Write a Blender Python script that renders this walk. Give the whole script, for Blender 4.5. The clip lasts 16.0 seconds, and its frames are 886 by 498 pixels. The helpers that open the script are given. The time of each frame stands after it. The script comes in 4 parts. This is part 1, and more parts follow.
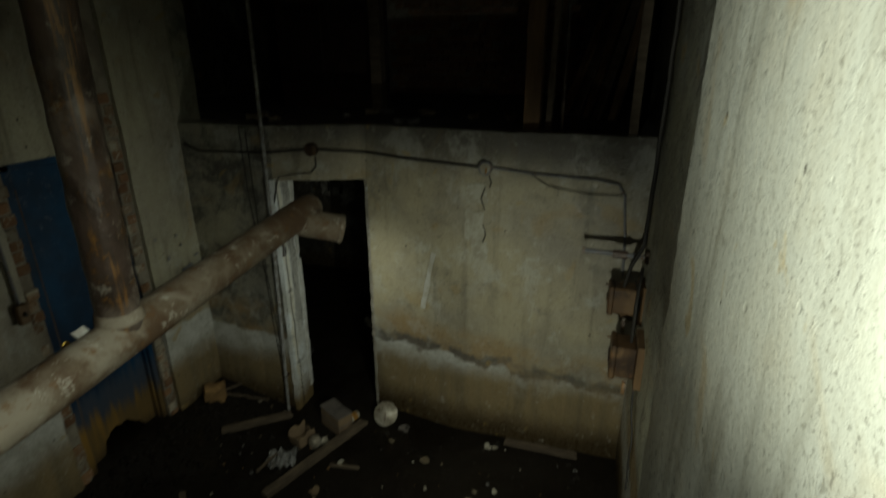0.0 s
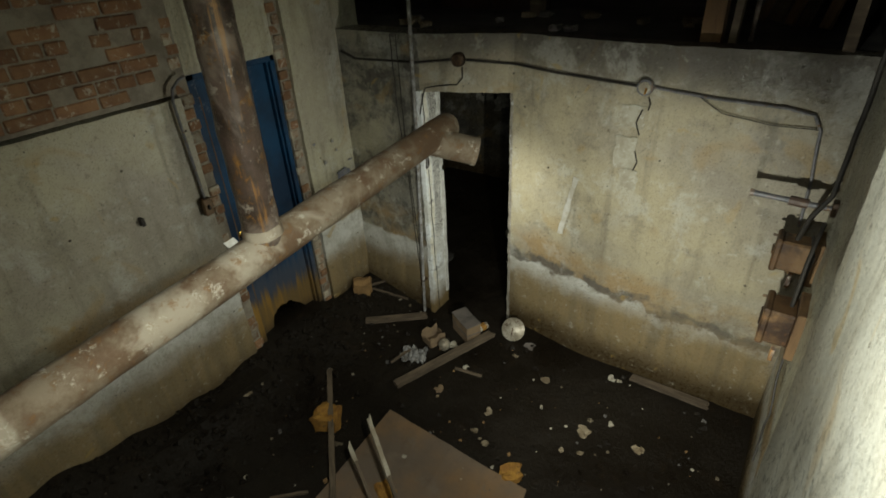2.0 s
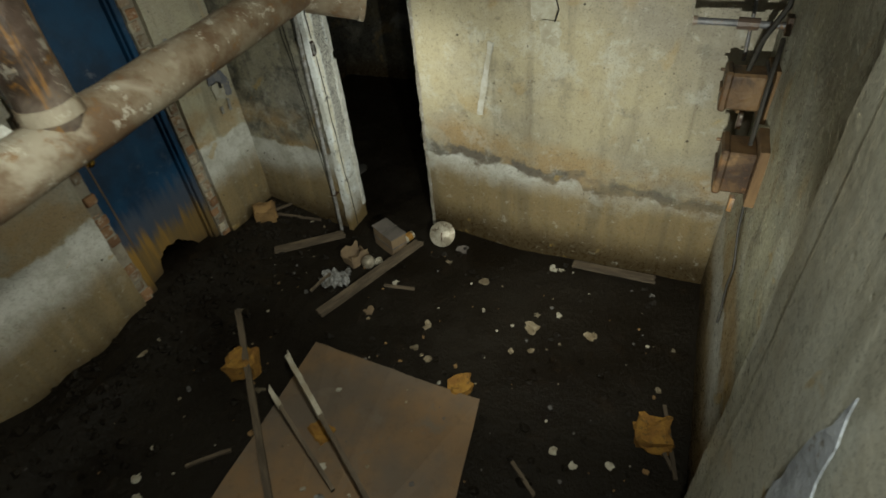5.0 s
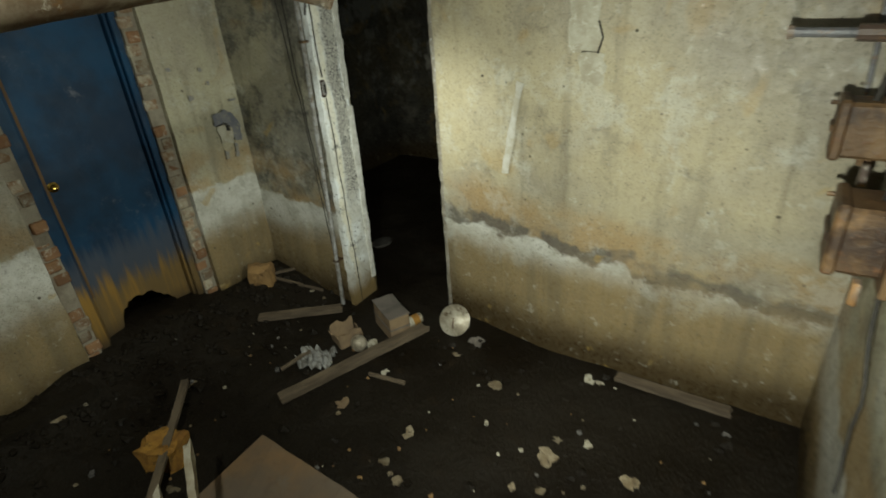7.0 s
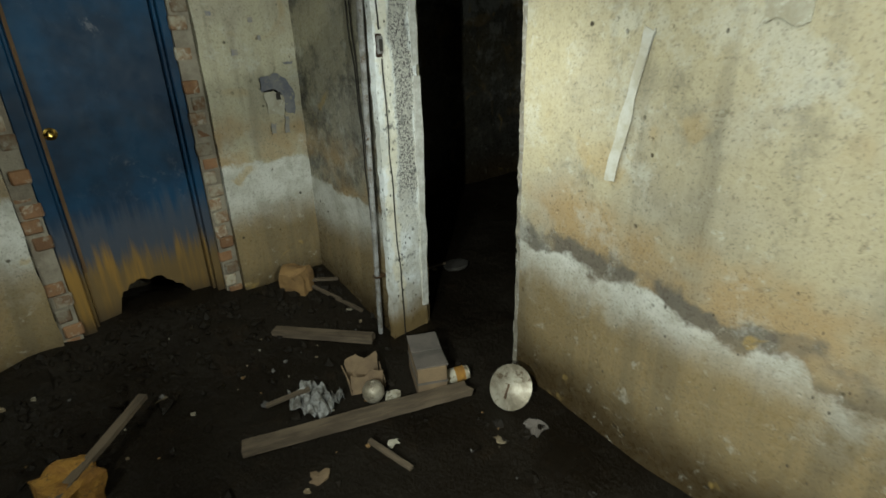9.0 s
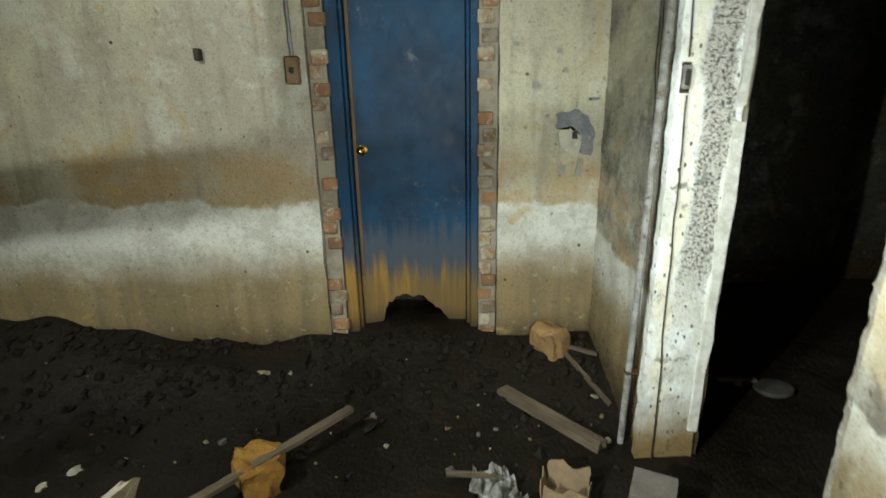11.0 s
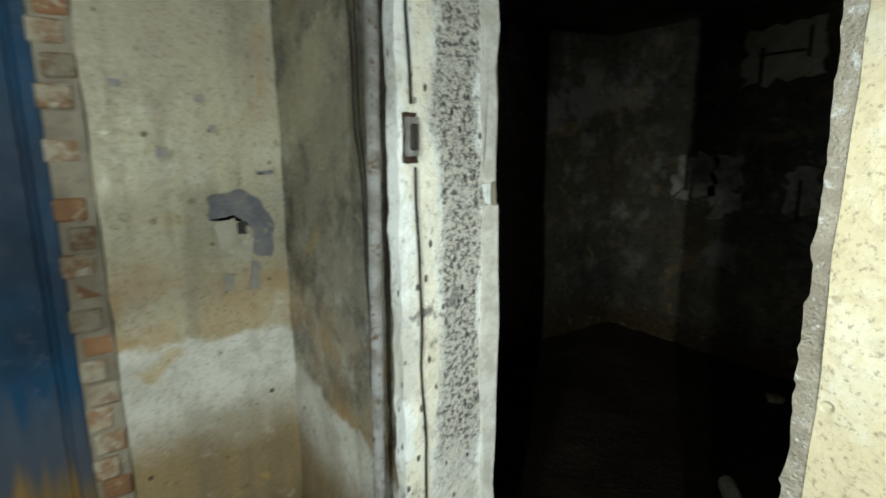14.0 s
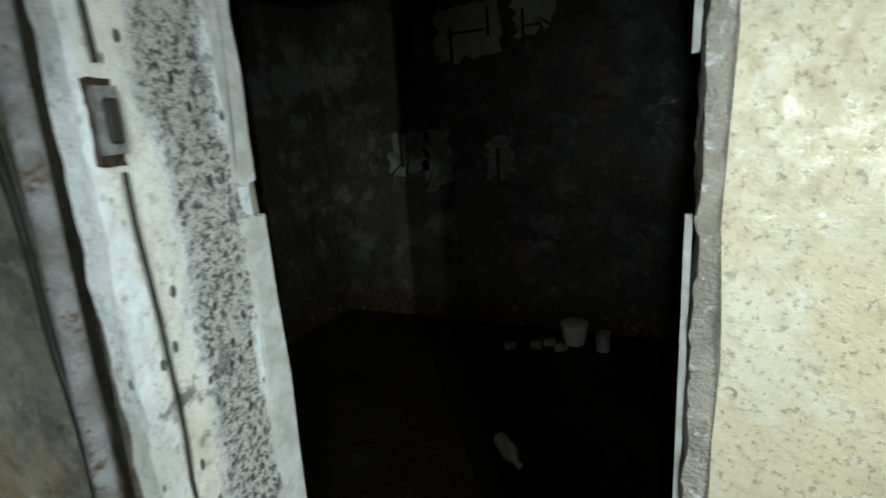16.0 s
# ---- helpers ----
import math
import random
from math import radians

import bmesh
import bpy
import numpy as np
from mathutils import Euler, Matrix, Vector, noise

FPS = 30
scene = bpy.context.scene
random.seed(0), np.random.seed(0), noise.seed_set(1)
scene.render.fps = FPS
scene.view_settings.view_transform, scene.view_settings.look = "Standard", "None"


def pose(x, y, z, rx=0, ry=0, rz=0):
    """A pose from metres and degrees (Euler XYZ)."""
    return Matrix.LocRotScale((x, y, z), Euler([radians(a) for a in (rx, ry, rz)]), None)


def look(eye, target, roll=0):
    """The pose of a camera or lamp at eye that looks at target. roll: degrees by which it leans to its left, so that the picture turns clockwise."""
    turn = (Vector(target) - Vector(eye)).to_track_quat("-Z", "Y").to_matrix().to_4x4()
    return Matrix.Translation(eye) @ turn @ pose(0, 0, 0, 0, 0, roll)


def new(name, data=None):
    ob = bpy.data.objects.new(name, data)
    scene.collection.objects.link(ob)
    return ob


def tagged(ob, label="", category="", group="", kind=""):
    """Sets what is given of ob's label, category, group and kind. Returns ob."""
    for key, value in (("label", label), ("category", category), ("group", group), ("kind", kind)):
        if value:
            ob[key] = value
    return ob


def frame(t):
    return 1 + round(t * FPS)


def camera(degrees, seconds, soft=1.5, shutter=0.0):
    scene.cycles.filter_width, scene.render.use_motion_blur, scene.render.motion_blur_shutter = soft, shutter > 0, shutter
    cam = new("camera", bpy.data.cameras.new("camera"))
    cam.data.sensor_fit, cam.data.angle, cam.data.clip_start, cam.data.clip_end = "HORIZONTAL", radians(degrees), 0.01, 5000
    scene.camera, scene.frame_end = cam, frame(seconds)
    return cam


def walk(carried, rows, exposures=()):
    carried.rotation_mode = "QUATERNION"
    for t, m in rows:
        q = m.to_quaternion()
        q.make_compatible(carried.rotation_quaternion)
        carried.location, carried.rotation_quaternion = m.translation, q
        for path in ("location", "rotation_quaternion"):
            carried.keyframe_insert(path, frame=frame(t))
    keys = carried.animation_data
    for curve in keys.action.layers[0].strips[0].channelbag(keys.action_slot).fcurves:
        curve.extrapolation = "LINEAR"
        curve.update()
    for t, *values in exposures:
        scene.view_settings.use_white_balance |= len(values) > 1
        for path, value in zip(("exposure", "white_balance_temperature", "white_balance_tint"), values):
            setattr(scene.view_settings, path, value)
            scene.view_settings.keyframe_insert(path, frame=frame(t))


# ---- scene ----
cam = camera(80.0, 16.0, 1.6, 0.6)
PATH = [
    (0, (2.904, -3.23, 2.739), (2.363, -1.437, 2.037), -0.3),
    (0.5, (2.912, -3.201, 2.726), (2.276, -1.535, 1.821), -1.1),
    (1, (2.973, -3.168, 2.759), (2.153, -1.616, 1.8), -2.3),
    (1.5, (2.983, -3.105, 2.814), (2.047, -1.642, 1.822), -2.8),
    (2, (2.973, -3.067, 2.832), (1.971, -1.672, 1.807), -3.2),
    (2.5, (2.864, -3.056, 2.842), (1.911, -1.809, 1.603), -4.6),
    (3, (2.938, -3.062, 2.799), (2.036, -2.101, 1.295), -6.2),
    (3.5, (2.978, -3.103, 2.769), (2.109, -2.132, 1.252), -5.8),
    (4, (2.909, -2.957, 2.682), (2.096, -1.8, 1.267), -6.4),
    (4.2, (2.883, -2.901, 2.651), (2.127, -1.68, 1.26), -6.4),
    (6.3, (2.793, -2.542, 1.987), (2.095, -0.982, 0.947), -4.5),
    (6.5, (2.781, -2.453, 1.96), (2.006, -0.913, 0.946), -3.8),
    (7, (2.907, -2.224, 1.866), (1.897, -0.757, 0.957), -4.4),
    (7.5, (2.88, -2.005, 1.75), (1.698, -0.633, 0.902), -4.2),
    (8, (2.883, -1.783, 1.637), (1.562, -0.51, 0.842), -3.6),
    (8.2, (2.839, -1.709, 1.598), (1.496, -0.456, 0.808), -3.0),
    (10.3, (2.565, -1.042, 1.345), (0.792, -0.412, 0.667), -1.1),
    (10.5, (2.559, -0.997, 1.354), (0.711, -0.615, 0.69), -1.8),
    (11, (2.407, -0.887, 1.394), (0.504, -0.854, 0.779), -1.1),
    (11.5, (2.239, -0.831, 1.411), (0.341, -0.832, 0.78), -0.5),
    (12, (2.094, -0.786, 1.383), (0.191, -0.796, 0.77), -1.0),
    (12.5, (1.97, -0.743, 1.395), (0.041, -0.588, 0.891), -1.7),
    (13, (1.811, -0.72, 1.397), (-0.035, -0.114, 0.923), -1.6),
    (13.5, (1.714, -0.669, 1.373), (-0.018, 0.236, 0.945), 0.7),
    (14, (1.583, -0.611, 1.368), (-0.041, 0.491, 0.986), -0.5),
    (14.5, (1.434, -0.598, 1.355), (0.055, 0.795, 0.958), -1.7),
    (15, (1.315, -0.632, 1.35), (0.207, 0.975, 0.915), -2.5),
    (15.5, (1.259, -0.576, 1.368), (0.419, 1.18, 0.911), -1.3),
    (16, (1.296, -0.49, 1.364), (0.49, 1.277, 0.887), -3.9),
]
# seconds, stops, kelvin, tint
EXPOSURE = [
    (0, -3.6, 6500, 2), (0.5, -3.35, 6500, 3), (1.0, -2.55, 6500, 7), (1.5, -1.95, 6500, 9), (2.5, -2.15, 6500, 12), (3, -2.25, 6500, 13), (3.5, -2.05, 6500, 12), (4.2, -2.0, 6500, 9), (6.3, -1.95, 6500, 8),
    (7, -1.75, 6500, 5), (8.2, -1.3, 6000, 4), (10.3, -2.1, 6400, 8), (10.5, -1.8, 6400, 8), (11, -0.6, 6100, 7), (12.5, -0.35, 6100, 6), (13.0, -0.65, 6000, 5), (13.5, -0.95, 6000, 6), (14.5, -1.25, 5900, 7), (16, -1.5, 5500, 8),
]
walk(cam, [(t, look(eye, target, roll)) for t, eye, target, roll in PATH], EXPOSURE)

# ---- world, torch light, exposure ----
world = bpy.data.worlds.new("world")
scene.world = world
world.use_nodes = True
world.node_tree.nodes["Background"].inputs[0].default_value = (0.001, 0.001, 0.0012, 1)


def torch(name, eye, target, watts, angle, blend, size=0.018, tint=(0.97, 1.0, 0.88)):
    """The hand torch that lights the walk, standing where it is carried."""
    d = bpy.data.lights.new(name, "SPOT")
    d.energy, d.spot_size, d.spot_blend, d.shadow_soft_size, d.color = watts, radians(angle), blend, size, tint
    ob = new(name, d)
    ob.matrix_world = look(eye, target)
    return ob


torch("torch_start", (2.66, -3.75, 2.7), (3.13, -2.95, 2.72), 2700, 56, 1.0)
torch("torch_landing", (2.93, -2.72, 2.74), (1.5, -1.6, 0.35), 430, 112, 1.0, 0.04)
torch("torch_steps", (2.86, -2.2, 1.66), (2.2, 0.0, 0.75), 680, 90, 1.0)
torch("torch_floor", (2.4, -0.68, 1.3), (0.2, -0.9, 1.2), 215, 90, 1.0)
torch("torch_doorway", (1.32, -0.62, 1.32), (1.4, 0.1, 1.15), 66, 86, 1.0)


# ---- materials ----
class Nodes:
    """Short calls for building one material's nodes."""

    def __init__(self, name):
        self.mat = bpy.data.materials.new(name)
        self.mat.use_nodes = True
        self.t = self.mat.node_tree
        self.bsdf = self.t.nodes["Principled BSDF"]

    def put(self, sock, value):
        if isinstance(value, bpy.types.NodeSocket):
            self.t.links.new(value, sock)
        elif isinstance(value, tuple) and len(value) == 3 and sock.type == "RGBA":
            sock.default_value = (*value, 1)
        else:
            sock.default_value = value

    def pos(self, sx=1, sy=1, sz=1, local=False):
        if local:
            src = self.t.nodes.new("ShaderNodeTexCoord").outputs["Object"]
        else:
            src = self.t.nodes.new("ShaderNodeNewGeometry").outputs["Position"]
        m = self.t.nodes.new("ShaderNodeMapping")
        m.inputs["Scale"].default_value = (sx, sy, sz)
        self.put(m.inputs["Vector"], src)
        return m.outputs[0]

    def noise(self, vec, scale, detail=5.0, rough=0.6, dist=0.0):
        n = self.t.nodes.new("ShaderNodeTexNoise")
        self.put(n.inputs["Vector"], vec)
        n.inputs["Scale"].default_value, n.inputs["Detail"].default_value = scale, detail
        n.inputs["Roughness"].default_value, n.inputs["Distortion"].default_value = rough, dist
        return n.outputs["Fac"]

    def cells(self, vec, scale, feature="F1"):
        n = self.t.nodes.new("ShaderNodeTexVoronoi")
        n.feature = feature
        self.put(n.inputs["Vector"], vec)
        n.inputs["Scale"].default_value = scale
        return n.outputs["Distance"]

    def xyz(self, vec):
        n = self.t.nodes.new("ShaderNodeSeparateXYZ")
        self.put(n.inputs[0], vec)
        return n.outputs

    def math(self, op, a, b=0.0, clamp=False):
        n = self.t.nodes.new("ShaderNodeMath")
        n.operation, n.use_clamp = op, clamp
        self.put(n.inputs[0], a), self.put(n.inputs[1], b)
        return n.outputs[0]

    def step(self, value, a, b, smooth=True):
        """0 at a and below, 1 at b and above."""
        n = self.t.nodes.new("ShaderNodeMapRange")
        n.interpolation_type = "SMOOTHSTEP" if smooth else "LINEAR"
        self.put(n.inputs["Value"], value)
        lo, hi, flip = (a, b, False) if a < b else (b, a, True)
        n.inputs["From Min"].default_value, n.inputs["From Max"].default_value = lo, hi
        n.inputs["To Min"].default_value, n.inputs["To Max"].default_value = (1, 0) if flip else (0, 1)
        return n.outputs["Result"]

    def mix(self, fac, a, b, kind="MIX"):
        n = self.t.nodes.new("ShaderNodeMix")
        n.data_type, n.blend_type = "RGBA", kind
        self.put(n.inputs[0], fac), self.put(n.inputs[6], a), self.put(n.inputs[7], b)
        return n.outputs[2]

    def random(self):
        return self.t.nodes.new("ShaderNodeObjectInfo").outputs["Random"]

    def bump(self, height, strength, distance):
        n = self.t.nodes.new("ShaderNodeBump")
        n.inputs["Strength"].default_value, n.inputs["Distance"].default_value = strength, distance
        self.put(n.inputs["Height"], height)
        return n.outputs[0]

    def done(self, color, rough=0.8, metal=0.0, normal=None, spec=0.3):
        self.put(self.bsdf.inputs["Base Color"], color)
        self.put(self.bsdf.inputs["Roughness"], rough)
        self.put(self.bsdf.inputs["Metallic"], metal)
        self.put(self.bsdf.inputs["Specular IOR Level"], spec)
        if normal:
            self.put(self.bsdf.inputs["Normal"], normal)
        return self.mat


def plaster(name, tide, drop=0.0, axis=0, line=True, clean=(0.57, 0.53, 0.36), grey=(0.36, 0.35, 0.28), mould=0.5, top=9.0, relief=0.5, col_scale=0.72):
    """Damp lime plaster: an old flood line at z = tide, chalky white salts under it and mud-brown further down."""
    b = Nodes(name)
    p, q = b.pos(), b.xyz(b.pos())
    big, mid, fine = b.noise(p, 1.1, 4), b.noise(p, 4.5, 6, 0.65), b.noise(p, 38, 5, 0.7)
    drip = b.noise(b.pos(9, 9, 0.8), 1.0, 5, 0.6, 0.4)
    flake = b.noise(p, 7.5, 7, 0.7, 0.3)
    col = b.mix(b.step(big, 0.38, 0.62), clean, grey)
    col = b.mix(b.math("MULTIPLY", b.step(mid, 0.45, 0.75), 0.55), col, (0.62, 0.58, 0.46))
    col = b.mix(b.math("MULTIPLY", b.step(drip, 0.5, 0.72), 0.5), col, (0.19, 0.17, 0.12))
    col = b.mix(b.math("MULTIPLY", b.step(b.noise(p, 2.9, 9, 0.78, 0.08), 0.58 - 0.13 * mould, 0.71 - 0.13 * mould), mould), col, (0.12, 0.115, 0.1))
    col = b.mix(b.math("MULTIPLY", b.step(b.noise(p, 3.1, 3, 0.5, 1.0), 0.6, 0.7), 0.4), col, (0.5, 0.34, 0.13))
    # height over the floor, with the tide line sinking along the wall
    h = b.math("SUBTRACT", q[2], b.math("MULTIPLY", q[axis], drop))
    h = b.math("ADD", h, b.math("MULTIPLY", b.math("SUBTRACT", b.noise(p, 3.3, 7, 0.65), 0.5), 0.3))
    tan = b.math("MULTIPLY", b.step(h, tide + 0.3, tide + 0.17), b.step(b.noise(p, 2.0, 4), 0.4, 0.56))
    col = b.mix(b.math("MULTIPLY", tan, 0.75), col, (0.47, 0.32, 0.15))
    if line:
        dark = b.math("MULTIPLY", b.step(h, tide - 0.03, tide - 0.005), b.step(h, tide + 0.085, tide + 0.05))
        col = b.mix(b.math("MULTIPLY", b.math("MULTIPLY", dark, b.step(b.noise(p, 2.7, 3), 0.36, 0.46)), 0.85), col, (0.15, 0.14, 0.125))
    white = b.step(h, tide + 0.01, tide - 0.02)
    col = b.mix(white, col, b.mix(b.step(flake, 0.42, 0.6), (0.8, 0.8, 0.74), (0.6, 0.59, 0.52)))
    low = b.math("ADD", q[2], b.math("MULTIPLY", b.math("SUBTRACT", mid, 0.5), 0.16))
    col = b.mix(b.step(low, tide - 0.12, tide - 0.36), col, b.mix(b.step(drip, 0.4, 0.65), (0.36, 0.27, 0.14), (0.27, 0.21, 0.12)))
    col = b.mix(b.step(low, 0.32, 0.06), col, (0.075, 0.05, 0.022))
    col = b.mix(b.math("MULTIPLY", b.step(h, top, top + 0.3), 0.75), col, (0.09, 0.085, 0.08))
    # small dark pits and scratches
    pits = b.step(b.cells(p, 11), 0.1, 0.06)
    col = b.mix(b.math("MULTIPLY", pits, b.step(b.noise(p, 6, 2), 0.5, 0.6)), col, (0.07, 0.055, 0.035))
    pale = b.step(b.noise(p, 2.6, 8, 0.72, 0.15), 0.53, 0.62)
    col = b.mix(b.math("MULTIPLY", b.math("MULTIPLY", pale, b.step(q[2], 0.3, 0.6)), 0.36), col, (0.74, 0.75, 0.68))
    ochre = b.step(b.noise(p, 5.2, 3, 0.5, 0.8), 0.66, 0.72)
    col = b.mix(b.math("MULTIPLY", ochre, 0.55), col, (0.55, 0.38, 0.12))
    nick = b.math("MULTIPLY", b.step(b.cells(b.pos(1, 1, 0.6), 23), 0.11, 0.07), b.step(b.noise(p, 8, 2), 0.52, 0.6))
    col = b.mix(b.math("MULTIPLY", nick, 0.8), col, (0.05, 0.04, 0.03))
    col = b.mix(b.math("MULTIPLY", b.step(fine, 0.48, 0.72), 0.3), col, (0.2, 0.17, 0.1))
    col = b.mix(b.math("MULTIPLY", b.step(b.noise(p, 17, 6, 0.75, 0.4), 0.58, 0.68), 0.45), col, (0.7, 0.68, 0.58))
    col = b.mix(b.math("MULTIPLY", b.step(b.noise(p, 14, 6, 0.75, 0.4), 0.6, 0.68), 0.45), col, (0.16, 0.135, 0.09))
    grit = b.step(b.noise(p, 115, 4, 0.75), 0.55, 0.64)
    col = b.mix(b.math("MULTIPLY", grit, 0.5), col, (0.1, 0.085, 0.06))
    height = b.math("ADD", b.math("MULTIPLY", fine, 0.35), b.math("ADD", b.math("MULTIPLY", b.step(flake, 0.44, 0.56), 0.18), mid))
    height = b.math("SUBTRACT", b.math("ADD", height, b.math("MULTIPLY", white, 0.25)), pits)
    # scales the whole colour evenly, lowest for the walls of unlit rooms
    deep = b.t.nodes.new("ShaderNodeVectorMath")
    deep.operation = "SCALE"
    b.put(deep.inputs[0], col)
    deep.inputs["Scale"].default_value = col_scale
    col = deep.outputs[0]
    return b.done(col, b.step(fine, 0.2, 0.9), 0, b.bump(height, relief, 0.012), 0.25)


def mud_floor():
    b = Nodes("mud")
    p = b.pos()
    big, mid, fine = b.noise(p, 1.3, 5), b.noise(p, 7, 7, 0.7), b.noise(p, 60, 5, 0.7)
    col = b.mix(b.step(big, 0.35, 0.65), (0.008, 0.0057, 0.0036), (0.0145, 0.011, 0.007))
    col = b.mix(b.math("MULTIPLY", b.step(mid, 0.55, 0.75), 0.6), col, (0.028, 0.017, 0.0085))
    grit = b.math("MULTIPLY", b.step(b.cells(p, 70), 0.2, 0.1), b.step(b.noise(p, 5, 3), 0.5, 0.62))
    col = b.mix(b.math("MULTIPLY", grit, 0.4), col, (0.13, 0.1, 0.06))
    height = b.math("ADD", b.math("MULTIPLY", mid, 1.5), b.math("ADD", b.math("MULTIPLY", fine, 0.35), grit))
    return b.done(col, b.step(big, 0.1, 0.95), 0, b.bump(height, 0.8, 0.02), 0.2)


def simple(name, c1, c2, scale=6.0, rough=0.7, metal=0.0, c3=None, bump=0.3, stretch=(1, 1, 1), local=False, dist=0.006, vary=0.0):
    """Two or three colours broken up at two scales, with grain."""
    b = Nodes(name)
    p = b.pos(*stretch, local=local)
    col = b.mix(b.step(b.noise(p, scale, 6, 0.65), 0.36, 0.64), c1, c2)
    if c3:
        col = b.mix(b.step(b.noise(p, scale * 2.7, 6, 0.7, 0.4), 0.54, 0.66), col, c3)
    fine = b.noise(p, scale * 11, 4, 0.7)
    col = b.mix(b.math("MULTIPLY", b.step(fine, 0.5, 0.8), 0.35), col, tuple(0.35 * v for v in c1))
    if vary:
        shade = b.math("ADD", 1.0 - vary, b.math("MULTIPLY", b.random(), 1.6 * vary))
        v = b.t.nodes.new("ShaderNodeVectorMath")
        v.operation = "SCALE"
        b.put(v.inputs[0], col), b.put(v.inputs["Scale"], shade)
        col = v.outputs[0]
    return b.done(col, rough, metal, b.bump(b.math("ADD", fine, b.noise(p, scale * 3, 5)), bump, dist), 0.35)


def blue_paint():
    b = Nodes("blue_door_paint")
    p, q = b.pos(), b.xyz(b.pos())
    col = b.mix(b.step(b.noise(p, 3.2, 5), 0.35, 0.65), (0.002, 0.042, 0.104), (0.0035, 0.021, 0.052))
    rub = b.step(b.noise(b.pos(1, 1, 0.7), 8.5, 9, 0.8, 0.1), 0.55, 0.66)
    col = b.mix(b.math("MULTIPLY", rub, 0.12), col, (0.1, 0.13, 0.19))
    scuff = b.math("MULTIPLY", b.step(b.noise(p, 11, 8, 0.8, 0.2), 0.54, 0.64), b.step(b.noise(p, 2.1, 2), 0.52, 0.62))
    col = b.mix(b.math("MULTIPLY", scuff, 0.55), col, (0.16, 0.17, 0.2))
    streak = b.noise(b.pos(1, 22, 1.4), 1.0, 5, 0.6)
    h = b.math("ADD", q[2], b.math("MULTIPLY", b.math("SUBTRACT", streak, 0.5), 0.42))
    col = b.mix(b.math("MULTIPLY", b.step(h, 0.76, 0.6), 0.8), col, (0.062, 0.072, 0.095))
    col = b.mix(b.step(h, 0.56, 0.42), col, b.mix(b.step(streak, 0.35, 0.6), (0.28, 0.16, 0.035), (0.15, 0.1, 0.04)))
    col = b.mix(b.step(q[2], 0.3, 0.16), col, (0.06, 0.04, 0.02))
    height = b.math("ADD", rub, b.noise(p, 30, 4))
    return b.done(col, b.math("ADD", 0.42, b.math("MULTIPLY", b.noise(p, 14, 6), 0.35)), 0, b.bump(height, 0.2, 0.004), 0.3)


def rusty(name, scale=5.0, base=(0.24, 0.15, 0.085), pale=(0.4, 0.31, 0.21), dark=(0.07, 0.035, 0.018), rough=0.75, orange=(0.33, 0.17, 0.045), streaks=0.0, flakes=0.0):
    b = Nodes(name)
    p = b.pos()
    n = b.noise(p, scale, 7, 0.7)
    col = b.mix(b.step(n, 0.4, 0.6), base, dark)
    col = b.mix(b.step(b.noise(p, scale * 0.6, 5, 0.6, 0.5), 0.52, 0.62), col, pale)
    col = b.mix(b.math("MULTIPLY", b.step(b.noise(p, scale * 4, 6, 0.75), 0.55, 0.68), 0.8), col, orange)
    if streaks:
        run = b.noise(b.pos(11, 11, 0.9), 1.0, 6, 0.7, 0.3)
        col = b.mix(b.math("MULTIPLY", b.step(run, 0.56, 0.63), streaks * 0.8), col, (0.34, 0.17, 0.045))
        col = b.mix(b.math("MULTIPLY", b.step(run, 0.42, 0.34), streaks), col, (0.02, 0.014, 0.011))
    if flakes:
        col = b.mix(b.math("MULTIPLY", b.step(b.noise(p, 13, 8, 0.78, 0.2), 0.57, 0.62), flakes), col, (0.6, 0.56, 0.47))
    fine = b.noise(p, 90, 4, 0.7)
    return b.done(col, rough, 0, b.bump(b.math("ADD", b.math("MULTIPLY", fine, 0.5), b.noise(p, scale * 4, 6)), 0.6, 0.008), 0.35)


